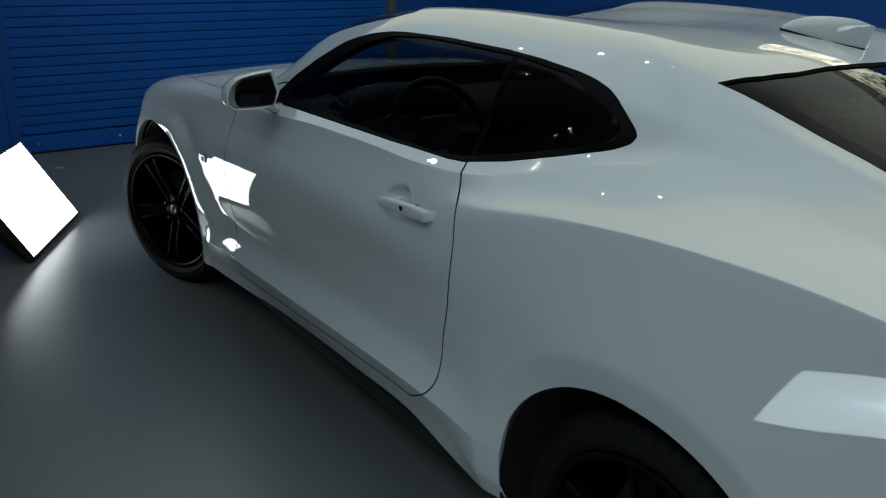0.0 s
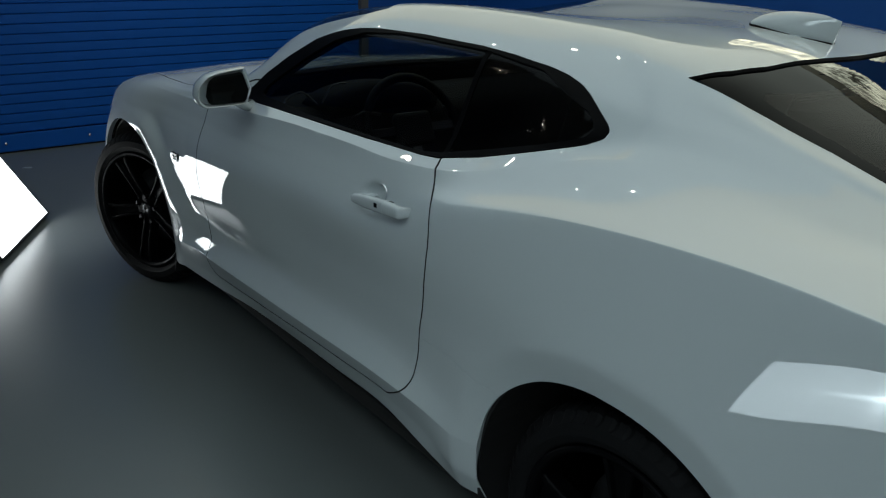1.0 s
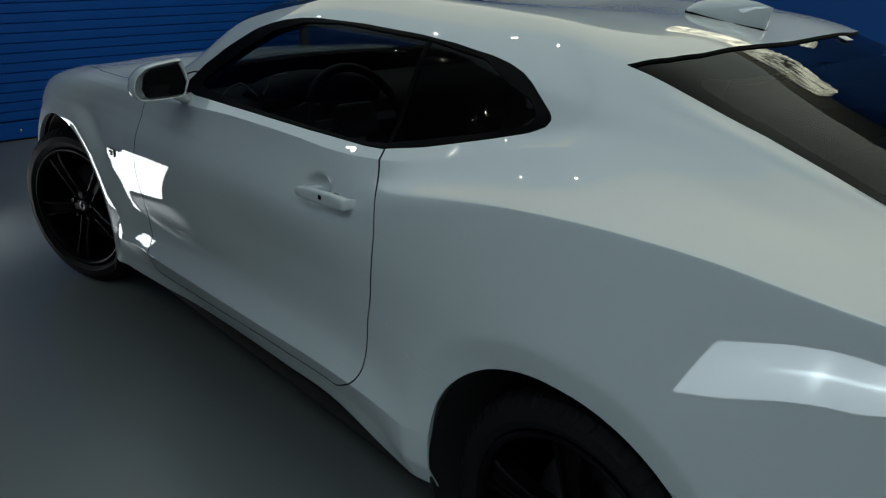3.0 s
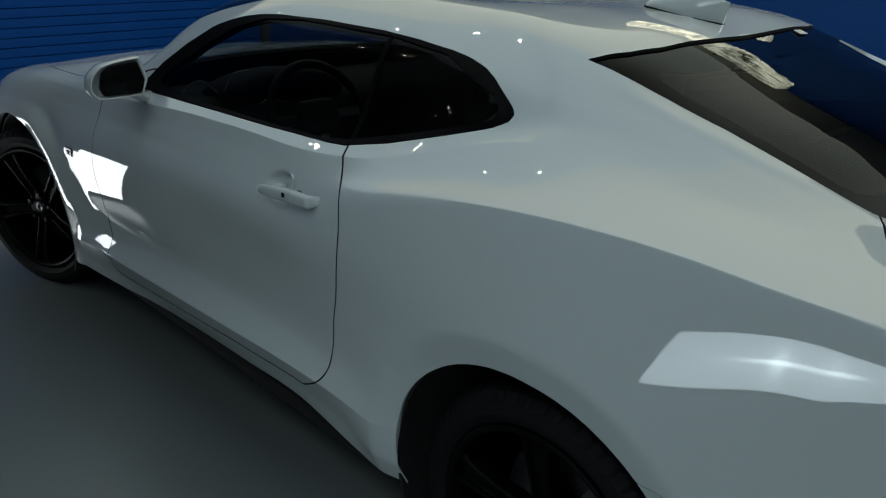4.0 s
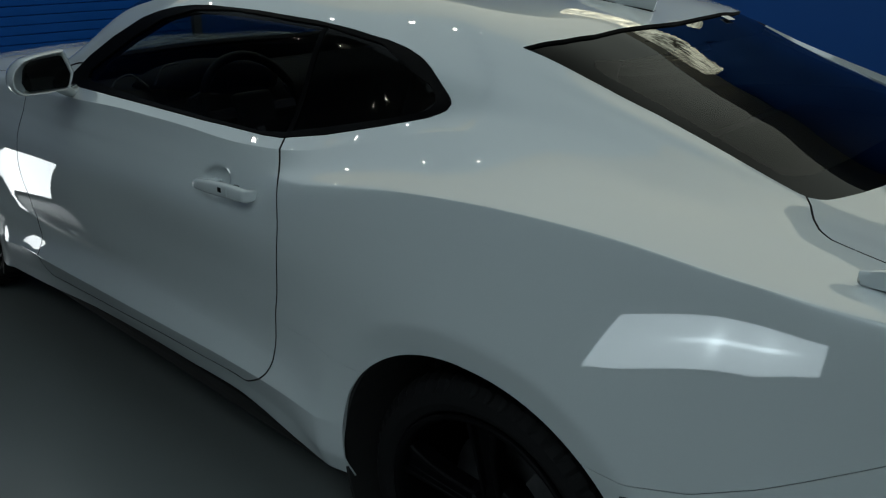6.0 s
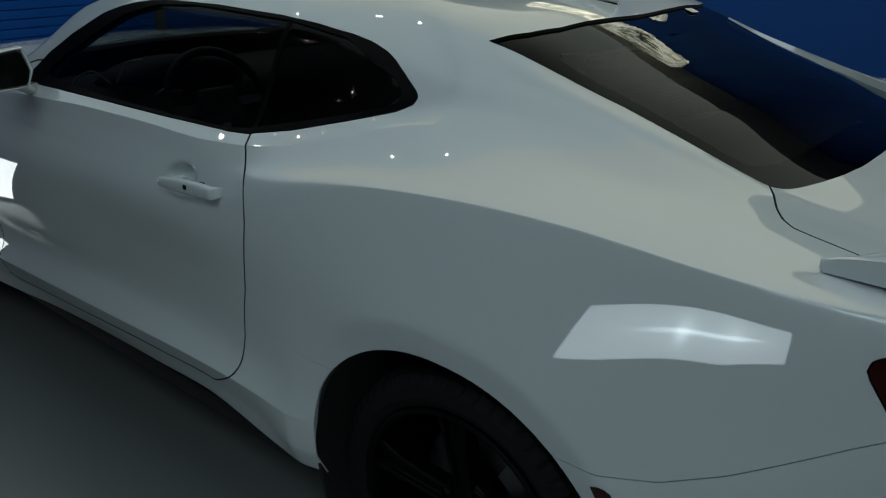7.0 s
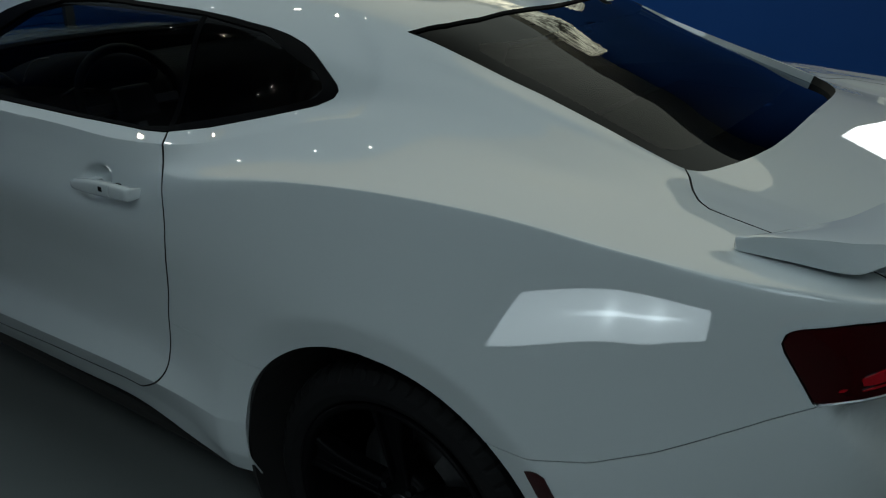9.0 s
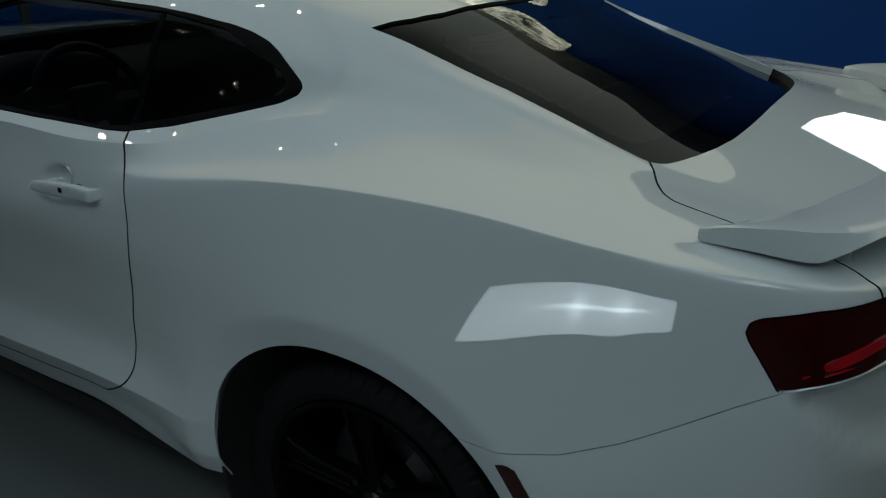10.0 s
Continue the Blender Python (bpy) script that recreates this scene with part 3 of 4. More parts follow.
def f_arch(p, v):
    d = np.where(p[:, 0] < -1.4, front_opening(p[:, 0], p[:, 2]), rear_opening(p[:, 0], p[:, 2]))
    return np.where(v < 6.5, d, 1.0)


def f_door(p, v):
    return np.maximum(sdf(p[:, 0], p[:, 2], DOOR), (v - 9.7) * .05)


def f_dlo(p, v):
    return np.maximum(sdf(p[:, 0], p[:, 2], DLO), np.maximum((v - 11.3) * .05, (8.4 - v) * .05))


def f_pane(p, v):
    return np.maximum(sdf(p[:, 0], p[:, 2], PANE) - .005, np.maximum((v - 11.3) * .05, (8.4 - v) * .05))


def f_rear(p, v):
    return np.maximum(sdf(p[:, 0], p[:, 1], REAR_WINDOW), (9.5 - v) * .05)


def f_rear_pane(p, v):
    return np.maximum(sdf(p[:, 0], p[:, 1], REAR_PANE), (9.5 - v) * .05)


def f_screen(p, v):
    return np.maximum(sdf(p[:, 0], p[:, 1], WINDSCREEN), (10.0 - v) * .05)


def f_hood(p, v):
    return np.maximum(sdf(p[:, 0], p[:, 1], HOOD), (8.6 - v) * .05)


def f_deck(p, v):
    return np.maximum(sdf(p[:, 0], p[:, 1], DECK), (5.0 - v) * .05)


def f_bumper(p, v):
    """Below the seam behind the rear wheel."""
    return np.maximum(np.maximum(p[:, 2] - along(p[:, 0], SEAM), .1 - p[:, 0]), (v - 6.0) * .05)


def f_tail(p, v):
    """The lamp round the rear corner."""
    front = .670 + (.984 - p[:, 2]) * .68
    a, b, c = front - p[:, 0], along(p[:, 0], TAIL_LOW) - p[:, 2], p[:, 2] - along(p[:, 0], TAIL_TOP)
    k = .028
    d = np.maximum(np.maximum(a, b), c)
    d = np.where((a > -k) & (c > -k), np.hypot(a + k, c + k) - k, d)
    return np.maximum(d, np.where(-p[:, 1] < .13, .1, -1))


def f_sill(p, v):
    """The sill between the wheel openings."""
    return np.maximum(np.maximum(p[:, 2] - along(p[:, 0], SILL), np.abs(p[:, 0] + 1.36) - 1.08), (v - 5.0) * .05)


def f_fender(p, v):
    """In front of the door and outside the hood."""
    return np.maximum(p[:, 0] + 1.93, -f_hood(p, v))


def f_nose(p, v):
    return p[:, 0] + 3.36 + .25 * (p[:, 2] - .6)


def inside(f, gap=0.0):
    return lambda p, v: f(p, v) + gap


def outside(f, gap=0.0):
    return lambda p, v: gap - f(p, v)


# ---- room ----
def slab(name, lo, hi, mat, label, category, bevel=0.0):
    bm = bmesh.new()
    box(bm, lo, hi, bevel=bevel)
    return tagged(part(name, bm, mat), label, category, kind="structure")


slab("floor", (WALL_X - .2, BACK_Y - .2, -.1), (BACK_X + .2, WALL_Y + .2, 0), FLOOR, "smooth grey painted concrete floor, slightly glossy", "floor")
slab("ceiling", (WALL_X - .2, BACK_Y - .2, CEIL), (BACK_X + .2, WALL_Y + .2, CEIL + .1), CEILING, "plain warm grey ceiling boards over the studio", "ceiling")
DOOR_Y0, DOOR_Y1, DOOR_TOP = -1.075, 2.06, 2.66
slab("wall_west", (WALL_X - .14, BACK_Y, 0), (WALL_X + .05, DOOR_Y0 - .07, CEIL), BLUE_WALL, "dark blue painted wall beside the roller door", "wall")
slab("wall_west_b", (WALL_X - .14, DOOR_Y1 + .07, 0), (WALL_X + .05, WALL_Y, CEIL), BLUE_WALL, "dark blue painted wall beside the roller door", "wall")
slab("wall_west_c", (WALL_X - .14, DOOR_Y0 - .07, DOOR_TOP), (WALL_X + .05, DOOR_Y1 + .07, CEIL), BLUE_WALL, "dark blue painted wall over the roller door", "wall")
slab("wall_north", (WALL_X - .14, WALL_Y, 0), (BACK_X, WALL_Y + .14, CEIL), BLUE_WALL, "plain dark blue painted side wall", "wall")
slab("wall_south", (WALL_X - .14, BACK_Y - .14, 0), (BACK_X, BACK_Y, CEIL), PLAIN_WALL, "plain dark grey wall behind the car", "wall")
slab("wall_east", (BACK_X, BACK_Y - .14, 0), (BACK_X + .14, WALL_Y + .14, CEIL), PLAIN_WALL, "plain dark grey end wall", "wall")

# Added glow panels: two stand in for a lit ceiling, one fills the flank
for x0, x1, y0, y1, mat, text in ((-5.55, 4.1, .05, 2.45, CEIL_WARM, "added glowing ceiling panel with warm white light"), (-5.55, 2.6, -1.6, .03, CEIL_COOL, "added glowing ceiling panel with cool white light"),
                                  (-.9, 2.7, -3.4, -2.1, CEIL_BACK, "added glowing ceiling panel with cool white light")):
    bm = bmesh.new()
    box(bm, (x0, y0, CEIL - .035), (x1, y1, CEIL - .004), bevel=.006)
    tagged(part("added_glow_panel", bm, mat), text, "ceiling light", group="ceiling panels")

# roller door: a bar at the foot, interlocked slats above, guide rails
roller = thing("roller_door", "closed blue metal roller door with narrow horizontal slats", "roller door", "structure", at=(WALL_X, 0, 0))
SLAT = .0695


def slat_mesh(length, height):
    """One slat: a slightly bowed face with a rolled hook at its lower edge."""
    prof = [(-.016, .001), (-.006, .001), (.002, .0035), (.0065, .0075), (.0075, .011), (.0080, height * .5), (.0070, height - .001), (.004, height), (-.016, height)]
    verts = [(x, y, z) for y in (0, length) for x, z in prof]
    n = len(prof)
    faces = [(k, (k + 1) % n, n + (k + 1) % n, n + k) for k in range(n)] + [tuple(range(n))[::-1], tuple(range(n, 2 * n))]
    me = bpy.data.meshes.new("slat")
    me.from_pydata(verts, [], faces)
    me.materials.append(BLUE_DOOR)
    return me


slat_data = slat_mesh(DOOR_Y1 - DOOR_Y0, SLAT)
for k in range(36):
    s = new("slat", slat_data)
    s.parent = roller
    s.location = (0, DOOR_Y0, .1415 + k * SLAT)
bm = bmesh.new()
box(bm, (-.022, DOOR_Y0, .012), (.016, DOOR_Y1, .135), bevel=.004)
part("bottom_bar", bm, BLUE_DOOR, roller)
bm = bmesh.new()
box(bm, (-.02, DOOR_Y0, 0), (.012, DOOR_Y1, .014))
part("floor_seal", bm, RUBBER, roller, "black rubber seal along the floor")
bm = bmesh.new()
box(bm, (-.05, DOOR_Y0 - .06, .0), (-.018, DOOR_Y1 + .06, DOOR_TOP))
part("backing", bm, BLUE_DARK, roller, "dark inner layer behind the slats")
for y0, y1, mat in ((DOOR_Y0 - .075, DOOR_Y0 + .004, BLUE_WALL), (DOOR_Y1 - .004, DOOR_Y1 + .075, GREY_TRIM)):
    bm = bmesh.new()
    box(bm, (-.03, y0, 0), (.055, y1, DOOR_TOP), bevel=.004)
    part("guide_rail", bm, mat, roller)
for y in (-.97, -.385, .2, .785, 1.37, 1.955):
    bm = bmesh.new()
    bmesh.ops.create_uvsphere(bm, u_segments=12, v_segments=8, radius=.011, matrix=pose(.018, y, .072) @ Matrix.Diagonal((.6, 1, 1, 1)))
    part("bolt", bm, CHROME, roller, "small bright dome bolt", smooth=True)


# ---- lights that stand in the room ----
def softbox(name, corner, right, up, mat, label, depth=.16):
    """A rectangular softbox: corner is the foot end of the face, right and up run along its edges."""
    c, r, u = Vector(corner), Vector(right), Vector(up)
    n = r.cross(u).normalized()
    root = thing(name, label, "softbox", at=c)
    loc = lambda a, b, d: r * a + u * b + n * d
    front = []
    for i in range(25):
        for j in range(17):
            a, b = i / 24, j / 16
            bulge = .012 * math.sin(math.pi * a) * math.sin(math.pi * b)
            front.append(loc(.012 + .976 * a, .015 + .97 * b, bulge + .001))
    faces = [(i * 17 + j, (i + 1) * 17 + j, (i + 1) * 17 + j + 1, i * 17 + j + 1) for i in range(24) for j in range(16)]
    cloth = mesh_object("diffuser", front, faces, mat, root, "glowing white diffuser cloth")
    uv = cloth.data.uv_layers.new(name="cloth")
    for loop in cloth.data.loops:
        uv.data[loop.index].uv = (loop.vertex_index // 17 / 24, loop.vertex_index % 17 / 16)
    ring0 = [loc(a, b, 0) for a, b in ((0, 0), (1, 0), (1, 1), (0, 1))]
    ring1 = [loc(a, b, -.03) for a, b in ((0, 0), (1, 0), (1, 1), (0, 1))]
    ring2 = [loc(a, b, -depth) for a, b in ((.22, .22), (.78, .22), (.78, .78), (.22, .78))]
    v, f = loft([ring2, ring1, ring0], caps=False)
    f.append((0, 1, 2, 3))
    mesh_object("cloth_shell", v, f, BLACK_CLOTH, root, "black cloth shell of the softbox", smooth=False)
    bm = bmesh.new()
    loop = [loc(a, b, .002) for a, b in ((.006, .008), (.994, .008), (.994, .992), (.006, .992))]
    tube(bm, loop, .007, 8, closed=True)
    part("rim_piping", bm, BLACK_CLOTH, root)
    return root


P1, P2, Q = Vector((-3.367, -1.433, .022)), Vector((-4.012, -1.075, .022)), Vector((-4.139, -1.304, .447))
softbox("softbox", P1, P2 - P1, Q - P2, SOFT_LIGHT, "lit white softbox leaning on the floor ahead of the car")
sb2 = softbox("softbox", (.545, -2.15, .372), (-.83, 0, -.105), (.030, -.048, .235), FAR_LIGHT, "lit white softbox standing beside the rear wheel")
bm = bmesh.new()
tube(bm, [(-.78, -.28, -.354), (-.78, .10, -.354), (-.12, .10, -.354), (-.12, -.28, -.354)], .008)
tube(bm, [(-.12, -.06, .1), (-.12, -.07, -.352)], .010)
tube(bm, [(-.78, -.06, .0), (-.78, -.07, -.352)], .010)
part("stand", bm, STAND, sb2, "low black metal stand")
sb3 = softbox("softbox", (.58, 2.6, 1.50), (.9, 0, 0), (-.04, .08, .47), SOFT_LIGHT, "lit white softbox on a stand beyond the car")
bm = bmesh.new()
tube(bm, [(.45, .16, -1.49), (.45, .16, .3)], .012)
for a in range(3):
    c, s = math.cos(a * 2.094), math.sin(a * 2.094)
    tube(bm, [(.45, .16, -1.05), (.45 + .42 * c, .16 + .42 * s, -1.491)], .009)
part("stand", bm, STAND, sb3, "thin black tripod stand")

for x, y in ((-4.43, 0.09), (-3.7, -0.35), (-2.36, -0.36), (-1.51, -0.21), (-3.36, -2.1), (-2.7, -2.03)):
    spot = thing("ceiling_spot", "small round warm ceiling spotlight in a white ring", "ceiling light", group="ceiling spots", at=(x, y, CEIL - .035))
    v, f = lathe([(.018, 0), (.025, -.001), (.028, -.006), (.025, -.009), (.019, -.008)], 24)
    v = [(p[0], p[2], p[1]) for p in v]
    mesh_object("ring", v, f, CEILING, spot)
    bm = bmesh.new()
    bmesh.ops.create_circle(bm, cap_ends=True, radius=.018, segments=24, matrix=pose(0, 0, -.006, 180))
    part("lens", bm, SPOT_LIGHT, spot, "bright warm lens")

# crumpled foil sleeve along the ceiling panel's edge, with a glow added
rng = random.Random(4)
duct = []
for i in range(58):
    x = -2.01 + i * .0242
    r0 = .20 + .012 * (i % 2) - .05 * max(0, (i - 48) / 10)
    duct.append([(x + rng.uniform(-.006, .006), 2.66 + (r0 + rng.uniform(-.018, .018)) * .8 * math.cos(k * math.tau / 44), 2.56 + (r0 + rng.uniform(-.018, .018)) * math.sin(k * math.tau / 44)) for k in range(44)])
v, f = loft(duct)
sleeve = tagged(mesh_object("foil_sleeve", v, f, FOIL, None, smooth=False), "crumpled cream foil sleeve with an added glow", "ceiling light")
for x in (-1.8, -1.3, -.85):
    bm = bmesh.new()
    tube(bm, [(x, 2.66, 2.70), (x, 2.66, CEIL)], .006)
    part("hanger", bm, STAND, sleeve, "thin black hanger rod")


# ---- the car ----
car = thing("sports_car", "white two-door sports coupe with black wheels, parked", "car")
full = whole(.014, 8)
rest = full.cut(outside(f_arch))
door_sheet = rest.cut(inside(f_door, .0024)).cut(outside(f_dlo, .001))
rest = rest.cut(outside(f_door, .0024)).cut(outside(f_dlo, .001))
bumper_sheet = rest.cut(inside(f_bumper, .0012)).cut(outside(f_tail, .002))
rest = rest.cut(outside(f_bumper, .0012)).cut(outside(f_tail, .002))
rest = rest.cut(outside(f_rear, .001)).cut(outside(f_screen, .001))
hood_sheet = rest.cut(inside(f_hood, .002)).cut(outside(f_nose, .002))
deck_sheet = rest.cut(inside(f_deck, .002))
rest = rest.cut(outside(f_hood, .002)).cut(outside(f_deck, .002))
nose_sheet = rest.cut(inside(f_nose, .0015))
rest = rest.cut(outside(f_nose, .0015))
fender_sheet = rest.cut(inside(f_fender))
rest = rest.cut(outside(f_fender))
sill_sheet = rest.cut(inside(f_sill, .0004))
rest = rest.cut(outside(f_sill, .0004))

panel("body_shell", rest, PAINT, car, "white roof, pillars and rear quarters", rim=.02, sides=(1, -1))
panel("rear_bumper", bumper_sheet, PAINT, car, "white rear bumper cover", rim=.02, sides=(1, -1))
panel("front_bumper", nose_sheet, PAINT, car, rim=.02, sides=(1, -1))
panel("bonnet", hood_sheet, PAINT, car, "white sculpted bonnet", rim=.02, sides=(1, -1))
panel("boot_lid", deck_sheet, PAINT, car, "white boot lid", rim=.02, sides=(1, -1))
panes_front = full.cut(inside(f_pane)).cut(lambda p, v: p[:, 0] + .749)
panes_rear = full.cut(inside(f_pane)).cut(lambda p, v: -.731 - p[:, 0])
ring_sheet = full.cut(inside(f_dlo, .001)).cut(outside(f_pane)).cut(lambda p, v: v - 11.25)
bar_sheet = full.cut(inside(f_pane)).cut(lambda p, v: np.abs(p[:, 0] + .740) - .009)
tail_sheet = full.cut(inside(f_tail, .001))
STRIP = [(.782, .930), (.788, .938), (.810, .949), (.84, .961), (.875, .968), (.93, .972), (.93, .957), (.875, .953), (.84, .945), (.812, .933), (.794, .926), (.785, .926)]
# GLINT: the lamp's thin glint, drawn as a strip of brighter red lens
GLINT = [(.756, .9125), (.761, .9165), (.788, .9215), (.822, .9325), (.824, .9300), (.790, .9185), (.762, .9125)]
strip_sheet = full.cut(lambda p, v: np.maximum(sdf(p[:, 0], p[:, 2], STRIP), np.where(-p[:, 1] < .16, .1, -1)))
glint_sheet = full.cut(lambda p, v: np.maximum(sdf(p[:, 0], p[:, 2], GLINT), np.where(-p[:, 1] < .16, .1, -1)))
MARKER = [(.32, .623), (.359, .633), (.408, .553), (.374, .53)]
marker_sheet = full.cut(lambda p, v: np.maximum(sdf(p[:, 0], p[:, 2], MARKER), (v - 6) * .05))
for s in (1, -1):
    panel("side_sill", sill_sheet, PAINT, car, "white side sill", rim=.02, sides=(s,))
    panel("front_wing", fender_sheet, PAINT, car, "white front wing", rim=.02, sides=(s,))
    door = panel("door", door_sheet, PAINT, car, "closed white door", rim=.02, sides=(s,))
    glass = panel("door_window", panes_front, DOOR_GLASS, door, "dark tinted side window", lift=-.004, rim=0, sides=(s,))
    glass.visible_shadow = False
    glass = panel("quarter_window", panes_rear, CAR_GLASS, car, "dark tinted quarter window", lift=-.004, rim=0, sides=(s,))
    glass.visible_shadow = False
    panel("window_surround", ring_sheet, SATIN_BLACK, car, "black window surround", lift=.001, rim=.012, sides=(s,))
    panel("window_divider", bar_sheet, SATIN_BLACK, car, lift=-.003, rim=.004, sides=(s,))
    lamp = panel("tail_lamp", tail_sheet, DARK_RED, car, "dark red tail lamp", lift=-.003, rim=.01, sides=(s,))
    panel("light_strip", strip_sheet, RED_LENS, lamp, "brighter red strip in the lamp", lift=.000, rim=.003, sides=(s,))
    panel("lens_glint", glint_sheet, RED_LENS, lamp, "thin bright red line in the lamp", lift=.000, rim=.002, sides=(s,))
    panel("side_marker", marker_sheet, DARK_RED, car, "narrow dark red side marker", lift=.002, rim=.006, sides=(s,))

frit_sheet = full.cut(inside(f_rear, .001)).cut(outside(f_rear_pane))
pane_sheet = full.cut(inside(f_rear_pane))
rear_glass = panel("rear_window", pane_sheet, REAR_GLASS, car, "dark tinted rear window", lift=lambda p: -sunk(p), rim=0, sides=(1, -1))
rear_glass.visible_shadow = False
panel("glass_border", frit_sheet, BORDER_GLASS, rear_glass, "black printed border of the rear glass", lift=lambda p: -sunk(p), rim=.004, sides=(1, -1))
bm = bmesh.new()
box(bm, (-.014, -.022, 0), (.010, .022, .0012), Matrix.Translation((-.112, .264, 1.2822)) @ Vector((0, 0, 1)).rotation_difference(Vector((.336, .047, .94))).to_matrix().to_4x4())
part("glass_label", bm, LABEL, rear_glass, "small white label on the rear glass")
screen_sheet = full.cut(inside(f_screen, .001))
screen = panel("windscreen", screen_sheet, SCREEN_GLASS, car, "clear windscreen", lift=-.003, rim=0, sides=(1, -1))
screen.visible_shadow = False
cowl_sheet = full.cut(lambda p, v: np.maximum(np.maximum(-f_hood(p, v), -f_screen(p, v)), np.maximum(np.abs(p[:, 0] + 2.21) - .16, (10.2 - v) * .05)))
panel("cowl_panel", cowl_sheet, SATIN_BLACK, car, "black cowl below the windscreen", lift=-.012, rim=0, sides=(1, -1))

coarse = whole(.03, 4)
headliner = coarse.cut(lambda p, v: np.maximum((10.3 - v) * .05, np.abs(p[:, 0] + .85) - .58))
panel("headliner", headliner, HEADLINER, car, "dark grey cloth headliner", lift=-.03, rim=0, sides=(1, -1))

# dark liner just inside the panels, so that the joints are dark
liner = coarse.cut(lambda p, v: -(f_pane(p, v) + .0)).cut(outside(f_rear, .002)).cut(outside(f_screen, -.01)).cut(lambda p, v: -(f_arch(p, v) - .005))
panel("inner_shell", liner, DARK, car, lift=-.026, rim=0, sides=(1, -1))
bm = bmesh.new()
box(bm, (-3.3, -.62, .16), (.82, .62, .24), bevel=.02)
box(bm, (-2.40, -.86, .19), (-.42, .86, .25), bevel=.02)
part("underbody", bm, DARK, car)


# ---- wheels ----
def tyre(parent, width):
    r0, r1, h = .262, .352, width / 2
    prof = [(r0, -h * .86), (r0 + .012, -h * .95), (r0 + .03, -h * 1.02), (r0 + .055, -h), (r1 - .022, -h * .93), (r1 - .010, -h * .86), (r1 - .004, -h * .76)]
    marks = [-.62, -.60, -.52, -.50, -.20, -.18, -.10, -.08, .08, .10, .18, .20, .50, .52, .60, .62]
    for k, m in enumerate(marks):
        prof.append((r1 - (.007 if k % 4 in (1, 2) else 0), h * m))
    prof += [(r1 - .004, h * .76), (r1 - .010, h * .86), (r1 - .022, h * .93), (r0 + .055, h), (r0 + .03, h * 1.02), (r0 + .012, h * .95), (r0, h * .86), (r0 - .01, h * .5), (r0 - .01, -h * .5)]
    v, f = lathe(prof, 216, lambda k, j: -.0055 if (4 <= j <= 7 or 22 <= j <= 25) and k % 4 == 0 else 0)
    return mesh_object("tyre", v, f, RUBBER, parent, "black low-profile tyre", smooth=False)


def spoke(bm, a):
    """One broad spoke from the hub to the rim at the angle a: two raised edges with a sunk face between them."""
    prof = [(.050, .058, -.004), (.085, .056, -.010), (.13, .058, -.018), (.18, .066, -.025), (.225, .080, -.029), (.246, .094, -.029)]
    cross = [(-.5, .040), (-.5, .002), (-.44, -.004), (-.30, -.004), (-.24, .010), (.24, .010), (.30, -.004), (.44, -.004), (.5, .002), (.5, .040)]
    c, s = math.sin(a), math.cos(a)
    rings = [[bm.verts.new((r * c + q * w * s, y + d, r * s - q * w * c)) for q, d in cross] for r, w, y in prof]
    n = len(cross)
    for i in range(len(prof) - 1):
        for k in range(n):
            bm.faces.new((rings[i][k], rings[i][(k + 1) % n], rings[i + 1][(k + 1) % n], rings[i + 1][k]))
    bm.faces.new(rings[0][::-1])
    bm.faces.new(rings[-1])


